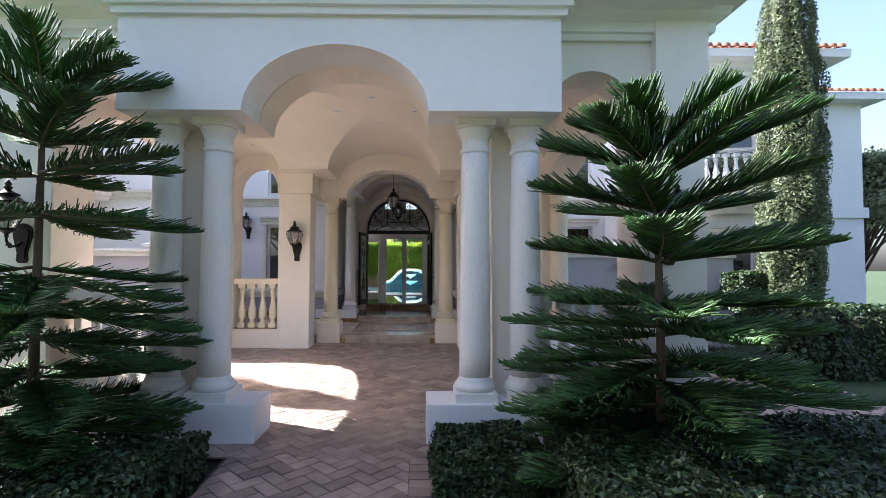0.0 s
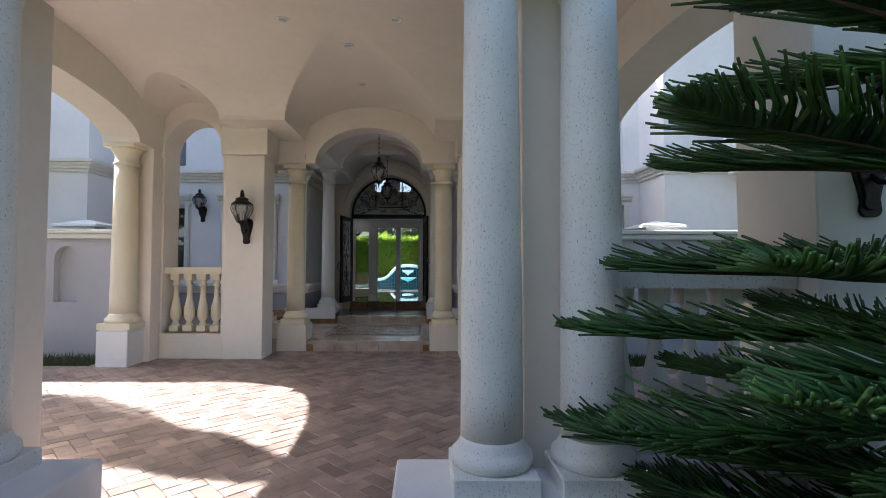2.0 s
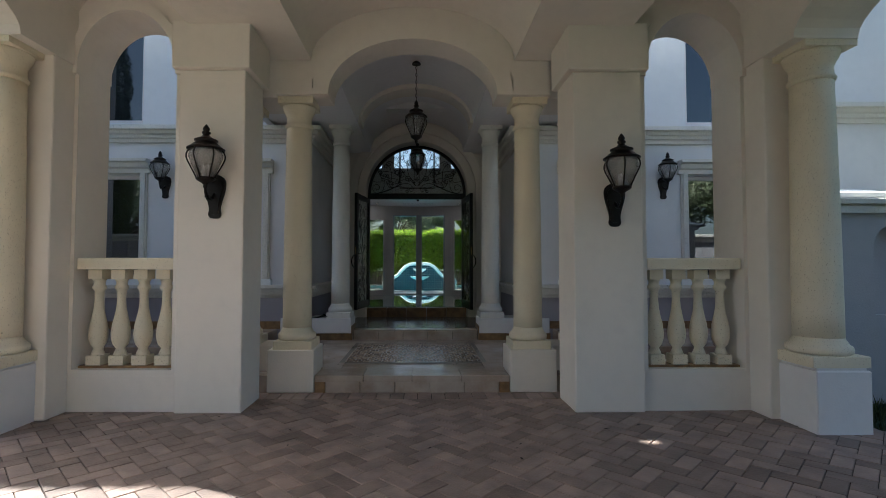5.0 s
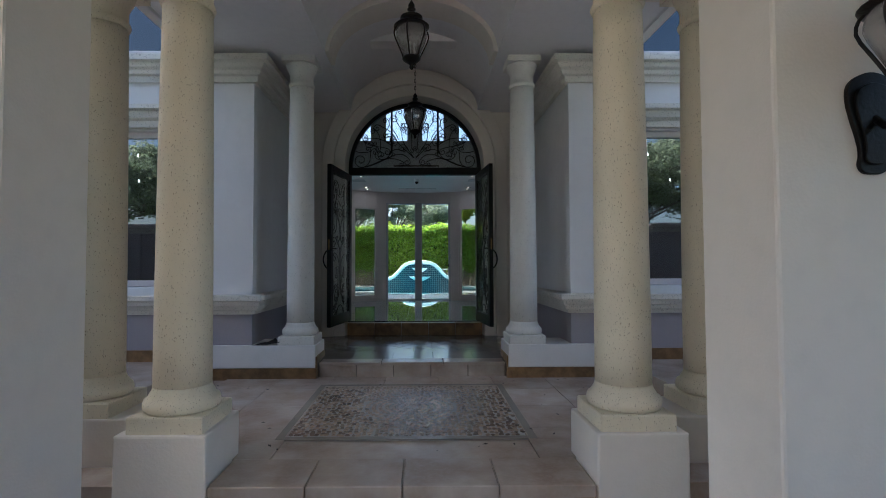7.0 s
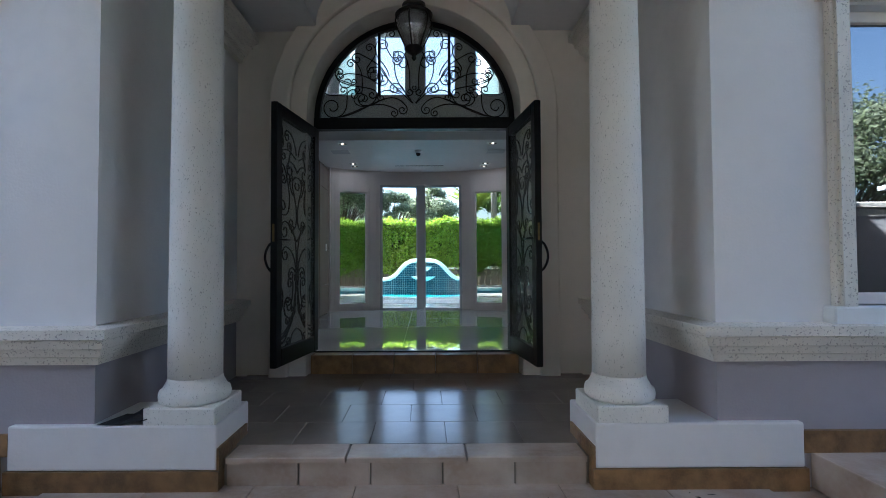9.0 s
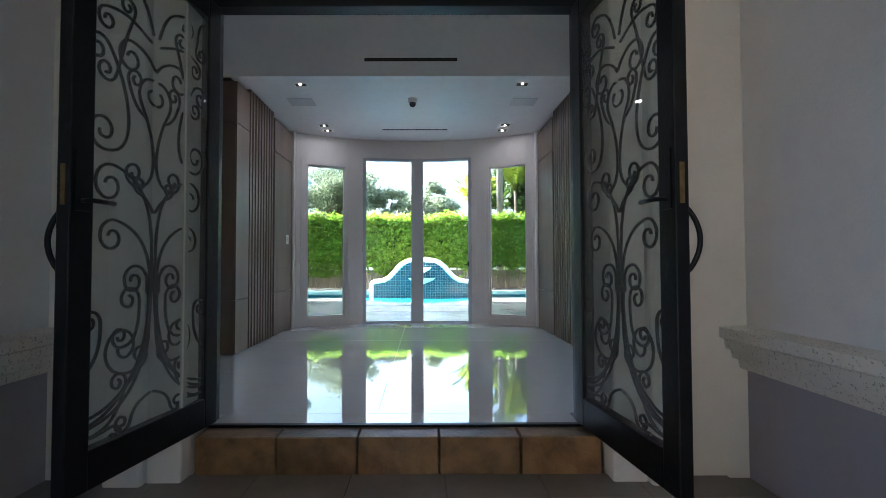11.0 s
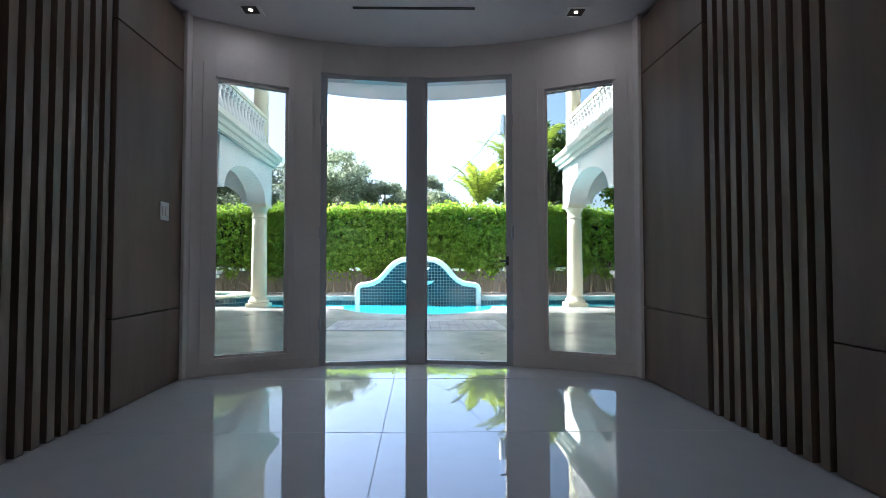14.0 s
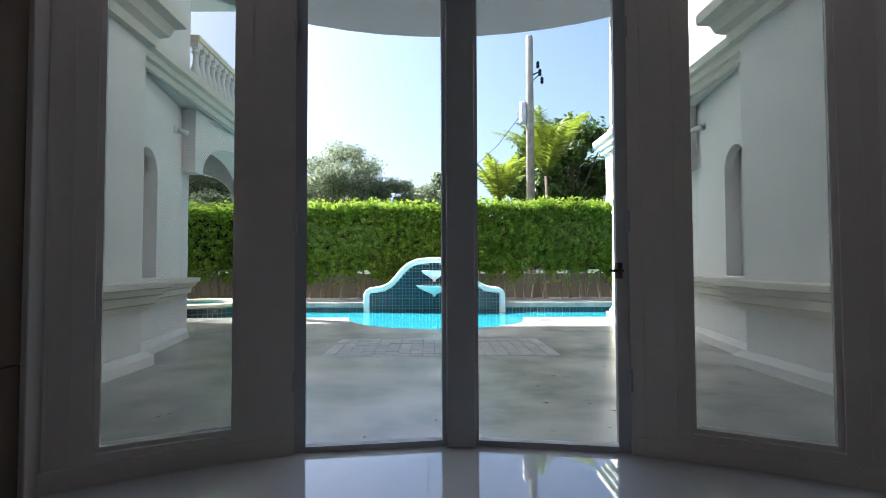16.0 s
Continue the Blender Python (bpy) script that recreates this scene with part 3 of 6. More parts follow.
g = archband(Geo(), 1.02, 1.21, 3.563, 3.562, 12.06, 12.11, 0.68)
g.box(-1.655, -1.21, 12.06, 12.11, 3.562, 3.75).box(1.21, 1.655, 12.06, 12.11, 3.562, 3.75)
solid("trim_archivolt", g, STUCCO_WARM, "raised plain archivolt of the vestibule arch", "archivolt", "structure")
g = archband(Geo(), 1.12, 1.30, 3.15, 0.365, 16.98, 17.06)
solid("trim_door_arch_inner", g, STUCCO_WARM, "inner cream plaster band round the entrance arch", "door surround", "structure", bevel=0.012)
g = archband(Geo(), 1.30, 1.50, 3.15, 0.365, 16.93, 17.06)
solid("trim_door_arch", g, STUCCO_WARM, "outer cream plaster band round the entrance arch", "door surround", "structure", bevel=0.02)
for sgn in (-1, 1):
    solid("trim_side_archivolt", archband(Geo(), 0.51, 0.61, 3.55, 3.50, -0.03, 0.02, 0.62, 24), STUCCO_WARM, "raised plaster band round the balustrade arch", "archivolt", "structure", (sgn * 2.97, 11.33, 0))

def stones(name, x0, x1, y0, y1, z0, z1, n, material, parent, along="x", gap=0.004, c=0.006):
    """A row of n stone slabs, each its own piece."""
    for i in range(n):
        if along == "x":
            a, b = x0 + (x1 - x0) * i / n, x0 + (x1 - x0) * (i + 1) / n
            g = Geo().box(a + gap, b - gap, y0, y1, z0, z1, c)
        else:
            a, b = y0 + (y1 - y0) * i / n, y0 + (y1 - y0) * (i + 1) / n
            g = Geo().box(x0, x1, a + gap, b - gap, z0, z1, c)
        part(name, g, material, parent)

st = thing("step", "travertine entrance step with a golden riser", "step", (0, 0, 0), kind="structure")
stones("tread", -1.155, 1.155, 12.08, 12.50, 0.13, 0.203, 4, TRAV, st)
stones("riser", -1.03, 1.03, 12.10, 12.15, -0.02, 0.128, 5, TRAV, st)
for a, b in ((-1.155, -1.034), (1.034, 1.155)):
    part("riser_end", Geo().box(a, b, 12.098, 12.15, -0.02, 0.128, 0.004), GOLD, st, "golden brown corner stone")
st = thing("step", "travertine step up to the landing", "step", (0, 0, 0), kind="structure")
stones("tread", -1.09, 1.09, 14.88, 15.10, 0.345, 0.378, 3, TRAV, st)
stones("riser", -1.09, 1.09, 14.90, 14.94, 0.186, 0.344, 5, TRAV, st)
st = thing("door_sill", "golden brown stone sill under the entrance door", "door sill", (0, 0, 0), kind="structure")
stones("sill_stone", -1.10, 1.10, 17.08, 17.45, 0.36, 0.574, 5, GOLD, st)

# ---- balustrades ----
BALPROF = [(0.066, 0.10), (0.058, 0.13), (0.048, 0.15), (0.042, 0.17), (0.072, 0.21), (0.088, 0.27), (0.092, 0.33), (0.082, 0.42), (0.060, 0.52), (0.046, 0.60),
           (0.041, 0.68), (0.042, 0.76), (0.048, 0.78), (0.064, 0.80), (0.064, 0.82), (0.052, 0.84), (0.052, 0.87), (0.068, 0.90)]
def balmesh(h, seg=14):
    k = h / 1.0
    g = Geo().box(-0.078, 0.078, -0.078, 0.078, 0, 0.10 * k, 0.004)
    g.lathe([(r, z * k) for r, z in BALPROF], seg=seg)
    g.box(-0.072, 0.072, -0.072, 0.072, 0.90 * k, h)
    return g.mesh("baluster", False)
BM1, BM2, BM3 = balmesh(1.0), balmesh(0.80, 10), balmesh(1.0)
for sgn in (-1, 1):
    solid("wall_front_parapet", Geo().box(*sorted((sgn * 2.202, sgn * 3.358)), 5.84, 6.24, -0.2, 0.43), STUCCO, "low white stucco wall under the front balustrade", "parapet", "structure", bevel=0.01)
    t = thing("balustrade", "pale cast-stone balustrade between the front piers", "balustrade", (sgn * 2.78, 6.04, 0.43), "portico balustrades")
    part("base_rail", Geo().box(-0.56, 0.56, -0.10, 0.10, 0, 0.025), STUCCO, t)
    part("top_rail", Geo().box(-0.575, 0.575, -0.18, 0.18, 1.03, 1.15, 0.015), CORAL, t)
    for i in range(5):
        part("baluster", BM3, CORAL, t).location = (-0.46 + 0.23 * i, 0, 0.027)
    t = thing("balustrade", "cream cast-stone balustrade with turned balusters in the arch", "balustrade", (sgn * 2.965, 11.52, 0.43), "portico balustrades")
    part("base_rail", Geo().box(-0.50, 0.50, -0.10, 0.10, 0, 0.025), GOLD, t, "thin brown stone base")
    part("top_rail", Geo().box(-0.505, 0.505, -0.16, 0.14, 1.03, 1.15, 0.015), CORALW, t)
    for i in range(4):
        b = part("baluster", BM1, CORALW, t)
        b.location = (-0.355 + 0.237 * i, -0.01, 0.027)

# ---- lanterns ----
def ring(g, r, z, w, seg=6):
    return g.tube([(r * math.cos(2 * math.pi * k / 24), r * math.sin(2 * math.pi * k / 24), z) for k in range(25)], w, seg)
CAGE = [(0.115, 0.0), (0.135, 0.05), (0.18, 0.145), (0.232, 0.25), (0.252, 0.31), (0.250, 0.355), (0.236, 0.395), (0.215, 0.42), (0.20, 0.435)]
def cage(t):
    """Glass body with its ribs, roof, finial and foot; its foot at z 0."""
    part("glass_body", Geo().lathe([(r * 0.93, z) for r, z in CAGE], seg=24, cap=False), FROST, t, "pear-shaped seeded glass")
    for k in range(6):
        a = math.pi * k / 3 + 0.3
        part("rib", Geo().tube([(1.05 * r * math.cos(a), 1.05 * r * math.sin(a), z) for r, z in CAGE], 0.012, 6), BRONZE, t)
    part("foot", Geo().lathe([(0.012, -0.15), (0.035, -0.12), (0.025, -0.09), (0.06, -0.06), (0.11, -0.03), (0.135, -0.01), (0.135, 0.015), (0.02, 0.02)], seg=20), BRONZE, t)
    part("roof", Geo().lathe([(0.205, 0.420), (0.262, 0.428), (0.266, 0.440), (0.245, 0.455), (0.215, 0.475), (0.19, 0.50), (0.155, 0.525), (0.135, 0.545), (0.165, 0.556), (0.165, 0.572), (0.12, 0.592),
                              (0.075, 0.615), (0.05, 0.64), (0.042, 0.655), (0.062, 0.67), (0.062, 0.69), (0.036, 0.708), (0.05, 0.725), (0.046, 0.75), (0.02, 0.79), (0.0, 0.815)], seg=24), BRONZE, t)
    for k in range(3):
        a = 2 * math.pi * k / 3
        x, y = 0.03 * math.cos(a), 0.03 * math.sin(a)
        part("candle", Geo().lathe([(0.012, 0.01), (0.012, 0.16), (0.009, 0.17), (0.012, 0.19), (0.003, 0.23)], x, y, 8), WHITE, t)

def wall_lantern(x, y, z, s, label, group):
    """The wall lantern's arm reaches forward from a shaped backplate."""
    t = thing("wall_lantern", label, "lantern", (x, y, z), group)
    t.scale = (s, s, s)
    body = tagged(place(new("lantern_body"), (0, 0, 0)))
    body.parent = t
    body.location = (0, -0.33, 0.30)
    cage(body)
    out = [(0.0, -0.20), (0.065, -0.195), (0.095, -0.15), (0.075, -0.09), (0.095, 0.0), (0.13, 0.10), (0.155, 0.20), (0.15, 0.28), (0.10, 0.33), (0.0, 0.36)]
    out = [(u * 1.08, 0.43 - (0.36 - w) * 1.22) for u, w in out]
    poly = out + [(-u, w) for u, w in out[-2:0:-1]]
    for _ in range(2):
        poly = [((a[0] * (1 - k) + b[0] * k), (a[1] * (1 - k) + b[1] * k)) for a, b in zip(poly, poly[1:] + poly[:1]) for k in (0.25, 0.75)]
    part("backplate", Geo().prism(poly, "y", -0.035, 0.0).prism([(u * 0.75, w * 0.8 + 0.01) for u, w in poly], "y", -0.055, -0.03), BRONZE, t, shear=False, bevel=0.006)
    arm = [(0, -0.03, 0.12), (0, -0.12, 0.04), (0, -0.23, 0.02), (0, -0.30, 0.06), (0, -0.33, 0.12), (0, -0.33, 0.18)]
    part("arm", Geo().tube(arm, 0.026, 10, 0.7), BRONZE, t, shear=False)
    sc = [(0, -0.27 - 0.055 * math.cos(q) * (1 - q / 9), 0.05 + 0.055 * math.sin(q) * (1 - q / 9) - 0.02) for q in [i * 0.5 for i in range(15)]]
    part("scroll", Geo().tube(sc, 0.013, 8), BRONZE, t, shear=False)
    return t

for sgn in (-1, 1):
    wall_lantern(-2.01 if sgn < 0 else 2.10, 11.28, 2.15 if sgn < 0 else 2.07, 0.67, "dark bronze wall lantern with a pear-shaped glass on the pier", "wall lanterns")
    wall_lantern(sgn * 4.42, 14.88, 2.84, 0.59, "dark bronze wall lantern between the courtyard windows", "wall lanterns")
    wall_lantern(sgn * 3.66, 5.72, 2.05, 0.67, "dark bronze wall lantern on the front corner pier", "wall lanterns")

def hanging_lantern(y, zb, ztop):
    t = thing("hanging_lantern", "dark bronze hanging lantern with seeded glass on a chain", "lantern", (0.02, y, zb + 0.11), "hanging lanterns")
    body = new("lantern_body")
    body.parent = t
    body.scale = (0.66, 0.66, 0.72)
    cage(body)
    n = int((ztop - zb - 0.11 - 0.57) / 0.055)
    g = Geo()
    for i in range(n):
        z = 0.57 + 0.055 * i + 0.03
        u = (1, 0) if i % 2 else (0, 1)
        g.tube([(0.012 * math.cos(q) * u[0], 0.012 * math.cos(q) * u[1], z + 0.034 * math.sin(q)) for q in [k * math.pi / 4 for k in range(9)]], 0.0045, 5)
    part("chain", g, BRONZE, t)
    part("canopy", Geo().lathe([(0.07, 0), (0.065, 0.02), (0.03, 0.05), (0.01, 0.06)], seg=20), BRONZE, t).location = (0, 0, ztop - zb - 0.11 - 0.05)
hanging_lantern(13.85, 3.42, 4.73)
hanging_lantern(16.35, 3.40, 4.73)

# ---- downlights in the vault ----
for x, y in ((0, 8.1), (-0.7, 8.8), (0, 9.5), (0.7, 8.8), (0, 10.95), (-2.8, 10.6), (2.8, 10.6)):
    t = thing("ceiling_downlight", "small white recessed downlight in the plaster vault", "downlight", (x, y, vaultz(x, y) - 0.008), "portico downlights")
    part("trim_ring", Geo().lathe([(0.058, 0.012), (0.074, 0.008), (0.074, -0.003), (0.058, -0.006), (0.048, 0.010)], seg=20, cap=False), WHITE, t)
    part("lamp", Geo().lathe([(0.001, 0.004), (0.05, 0.006)], seg=16, cap=False), FRAMEG, t)

# ---- windows of the facades ----
def window(name, x0, x1, z0, z1, y, trimz=True, label="white-framed window with dark reflecting glass and shell-stone trim"):
    """A casement window let into a wall whose face is at y."""
    t = thing(name, label, "window", ((x0 + x1) / 2, y, z0), kind="structure")
    w, h = (x1 - x0) / 2, z1 - z0
    f = 0.07
    fr = Geo().box(-w, -w + f, 0.08, 0.16, 0, h).box(w - f, w, 0.08, 0.16, 0, h).box(-w + f, w - f, 0.08, 0.16, 0, f).box(-w + f, w - f, 0.08, 0.16, h - f, h)
    part("window_frame", fr, FRAMEW, t, bevel=0.006)
    part("pane", Geo().box(-w + f, w - f, 0.115, 0.125, f, h - f), ROOMGLASS if (y > 14.5 and z0 < 3) else WINGLASS, t)
    if trimz:
        for s in (-1, 1):
            part("trim_side", Geo().box(*sorted((s * w, s * (w + 0.12))), -0.05, 0.04, -0.08, h + 0.02).box(*sorted((s * (w + 0.02), s * (w + 0.10))), -0.075, -0.04, -0.08, h + 0.02), CANTERA, t)
        cap = Geo().prism([(-0.04, h + 0.02), (-0.06, h + 0.02), (-0.07, h + 0.09), (-0.11, h + 0.12), (-0.13, h + 0.19), (-0.18, h + 0.21), (-0.18, h + 0.26), (0.04, h + 0.26), (0.04, h + 0.02)][::-1], "x", -w - 0.17, w + 0.17)
        part("trim_head", cap, CANTERA, t)
        part("window_sill", Geo().box(-w - 0.17, w + 0.17, -0.09, 0.08, -0.10, 0.0, 0.01), WHITE, t)
    return t
k = 1
for sgn in (-1, 1):
    for a, b in ((2.69, 3.86), (4.85, 6.0)):
        for z0, z1 in ((1.27, 3.115), (4.04, 6.1)):
            window("window_%d" % k, *sorted((sgn * a, sgn * b)), z0, z1, 14.88, z0 < 3)
            k += 1
    window("window_%d" % k, *sorted((sgn * 8.7, sgn * 10.1)), 0.9, 2.75, 13.6)
    window("window_%d" % (k + 1), *sorted((sgn * 8.6, sgn * 10.2)), 4.0, 6.4, 13.6)
    k += 2

# ---- garden walls ----
for sgn in (-1, 1):
    n0, n1 = sorted((sgn * 5.27, sgn * 5.70))
    g = Geo().wall("x", *sorted((sgn * 4.1, sgn * 8.3)), -0.1, 2.10, 11.78, 12.0, [(n0, n1, 0.94, 1.72, 0.24)])
    g.box(n0 - 0.1, n1 + 0.1, 11.93, 12.04, 0.8, 2.1)
    solid("wall_garden", g, GARDENWALL, "garden wall with an arched niche, its stucco greyed for shade", "garden wall", "structure")
    g = Geo().box(*sorted((sgn * 4.1, sgn * 8.35)), 11.72, 12.06, 2.10, 2.20, 0.02).box(*sorted((sgn * 4.1, sgn * 8.35)), 11.68, 12.10, 2.20, 2.27, 0.02)
    solid("trim_wall_cap", g, CANTERA, "shell-stone cap along the garden wall", "coping", "structure")
    t = thing("gate_pier", "white stucco pier with a moulded pyramid cap", "pier", (sgn * 5.75, 12.75, 0.35), "courtyard piers")
    part("shaft", Geo().box(-0.28, 0.28, -0.28, 0.28, 0, 1.95), STUCCO, t, bevel=0.01)
    c = Geo().box(-0.34, 0.34, -0.34, 0.34, 1.95, 2.02, 0.01)
    c.add([(-0.44, -0.44, 2.02), (0.44, -0.44, 2.02), (0.44, 0.44, 2.02), (-0.44, 0.44, 2.02), (-0.44, -0.44, 2.07), (0.44, -0.44, 2.07), (0.44, 0.44, 2.07), (-0.44, 0.44, 2.07),
           (-0.1, -0.1, 2.17), (0.1, -0.1, 2.17), (0.1, 0.1, 2.17), (-0.1, 0.1, 2.17)],
          [(3, 2, 1, 0), (0, 1, 5, 4), (1, 2, 6, 5), (2, 3, 7, 6), (3, 0, 4, 7), (4, 5, 9, 8), (5, 6, 10, 9), (6, 7, 11, 10), (7, 4, 8, 11), (8, 9, 10, 11)])
    part("cap", c, WHITE, t)

# ---- bowed balconies of the wings ----
for sgn in (-1, 1):
    t = thing("balcony", "bowed white balcony with turned balusters on the wing", "balcony", (sgn * 9.4, 13.6, 3.62), "front balconies")
    arc = [(1.75 * math.sin(q), -1.15 * math.cos(q)) for q in [(-80 + 160 * i / 20) * math.pi / 180 for i in range(21)]]
    part("slab", Geo().prism(arc + [(1.75, 0.02), (-1.75, 0.02)], "z", 0.12, 0.36), STUCCO, t)
    part("moulding", Geo().run([(0, 0.0), (0.04, 0.0), (0.06, 0.1), (0.12, 0.14), (0.14, 0.24), (0.2, 0.27), (0.2, 0.35), (0, 0.36)], [(x * 0.97, y * 0.97) for x, y in arc]), CANTERA, t)
    part("bowl", Geo().add([(x * k, y * k, z) for k, z in ((0.95, 0.12), (0.7, -0.1), (0.35, -0.28)) for x, y in arc],
                           [(r * 21 + i, r * 21 + i + 1, (r + 1) * 21 + i + 1, (r + 1) * 21 + i) for r in range(2) for i in range(20)], True), STUCCO, t)
    part("top_rail", Geo().run([(-0.08, 1.22), (0.08, 1.22), (0.10, 1.26), (0.10, 1.31), (-0.10, 1.31), (-0.10, 1.26)], arc), STUCCO, t)
    for i in range(21):
        b = part("baluster", BM2, STUCCO, t)
        b.location = (arc[i][0], arc[i][1], 0.38)

# ---- roofs with clay tiles ----
def tileroof(label, x0, x1, y0, y1, z, pitch=0.38):
    """An eave with rows of half-round tiles; slopes up from y0."""
    t = thing("tile_roof", label, "roof", ((x0 + x1) / 2, y0, z))
    w, d = (x1 - x0) / 2, y1 - y0
    part("roof_deck", Geo().add([(-w, 0, 0), (w, 0, 0), (w, d, d * pitch), (-w, d, d * pitch), (-w, 0, -0.22), (w, 0, -0.22), (w, d, -0.22), (-w, d, -0.22)],
                                [(0, 1, 2, 3), (7, 6, 5, 4), (0, 4, 5, 1), (1, 5, 6, 2), (2, 6, 7, 3), (3, 7, 4, 0)]), STUCCO, t, "white eaves soffit and deck")
    g = Geo()
    n = int(2 * w / 0.24)
    for i in range(n):
        cx = -w + 0.12 + i * 0.24
        for j in range(4):
            ya, yb = -0.06 + 0.36 * j, 0.32 + 0.36 * j
            vs = []
            for y, r, dz in ((ya, 0.105, 0.05), (yb, 0.085, 0.02)):
                vs += [(cx + r * math.cos(q), y, y * pitch + dz + r * math.sin(q)) for q in [math.pi * k / 6 for k in range(7)]]
            g.add(vs, [(k, k + 1, 8 + k, 7 + k) for k in range(6)] + [tuple(range(7))], True)
    q = part("roof_tile", g, ROOF, t, "rows of half-round clay tiles")
    q["kind"] = "stuff"
for sgn in (-1, 1):
    tileroof("clay-tiled eave of the forward wing", *sorted((sgn * 6.0, sgn * 12.4)), 13.0, 20, WTOP + 0.1)
tileroof("clay-tiled eave above the main facade", -6.0, 6.0, 14.8, 22, WTOP + 0.1)
for sgn in (-1, 1):
    g = Geo().box(*sorted((sgn * 12.0, sgn * 16.0)), 16.7, 24, -0.1, WTOP)
    g.box(*sorted((sgn * 12.0, sgn * 16.1)), 16.6, 16.7, 3.6, 3.95)
    solid("house_end_block", g, STUCCO, "white stucco end block of the house with a belt course", "wall", "structure")
    tileroof("clay-tiled eave of the end block", *sorted((sgn * 12.0, sgn * 16.5)), 16.2, 24, WTOP + 0.1)
    g = Geo().run([(0, 7.25), (0.06, 7.25), (0.08, 7.35), (0.2, 7.45), (0.22, 7.6), (0, 7.6)], [(sgn * 6.4, 13.6), (sgn * 12.0, 13.6)][::sgn])
    solid("trim_eaves", g, STUCCO, "white stucco cornice under the wing eaves", "cornice", "structure")

# ---- rooms behind the courtyard windows ----
LIT = mat("lit_diffuser", (0.9, 0.85, 0.75), 0.5)
lit = LIT.node_tree.nodes["Principled BSDF"]
lit.inputs["Emission Color"].default_value, lit.inputs["Emission Strength"].default_value = (1, 0.82, 0.6, 1), 1.6
BULB = mat("glowing_bulb", (0.9, 0.85, 0.7), 0.4)
bb = BULB.node_tree.nodes["Principled BSDF"]
bb.inputs["Emission Color"].default_value, bb.inputs["Emission Strength"].default_value = (1, 0.85, 0.6, 1), 9.0
for sgn in (-1, 1):
    xs = lambda a, b: sorted((sgn * a, sgn * b))
    g = Geo().box(*xs(2.26, 6.7), 15.24, 17.04, 0.3, 0.5).box(*xs(2.26, 6.7), 15.24, 17.04, 4.05, 4.2).box(*xs(6.5, 6.7), 15.24, 17.04, 0.5, 4.05)
    solid("floor_front_room", g, WOOD, "dark floor and ceiling of the front room", "room", "structure")
    t = thing("pendant_cluster", "cluster of small bare glowing bulbs hung on thin cords", "pendant lamp", (sgn * 3.5, 16.0, 4.05), "pendant clusters")
    rp = random.Random(7)
    for i in range(10):
        x, y, d = rp.uniform(-0.75, 0.75), rp.uniform(-0.3, 0.3), rp.uniform(0.35, 1.35)
        part("cord", Geo().tube([(x, y, 0), (x, y, -d)], 0.003, 4), IRON, t)
        part("bulb", Geo().lathe([(0.003, -d), (0.008, -d - 0.012), (0.012, -d - 0.027), (0.008, -d - 0.04), (0.002, -d - 0.046)], x, y, 8), BULB, t)

# ---- wrought-iron entrance ----
def curl(a, ha, b, hb, ra=0.0, sa=1, rb=0.0, sb=1, turns=1.3):
    """A bent bar in a plane: a smooth body from a to b with the headings ha and hb; an end with a radius rolls up to its side."""
    a, b = Vector(a), Vector(b)
    d = (b - a).length * 0.42
    p1 = a + Vector((math.cos(ha), math.sin(ha))) * d
    p2 = b - Vector((math.cos(hb), math.sin(hb))) * d
    body = [a * (1 - u) ** 3 + p1 * 3 * u * (1 - u) ** 2 + p2 * 3 * u * u * (1 - u) + b * u ** 3 for u in [i / 22 for i in range(23)]]
    def roll(p, h, r, side):
        out, n = [], 26
        for i in range(n):
            q = r * (1 - 0.78 * (i / n) ** 0.8)
            step = turns * 2 * math.pi / n
            h += side * step / 2
            p = p + Vector((math.cos(h), math.sin(h))) * q * step
            h += side * step / 2
            out.append(p)
        return out
    head = roll(a, ha + math.pi, ra, sa)[::-1] if ra else []
    tail = roll(b, hb, rb, sb) if rb else []
    return [tuple(p) for p in head + body + tail]

def ironwork(items, r, inside):
    g = Geo()
    for it in items:
        run_ = []
        for q in curl(*it) + [None]:
            if q and inside(*q):
                run_.append(q)
            else:
                if len(run_) > 3:
                    for m in (1, -1):
                        g.tube([(m * x, 0, z) for x, z in run_], r, 5)
                run_ = []
    return g

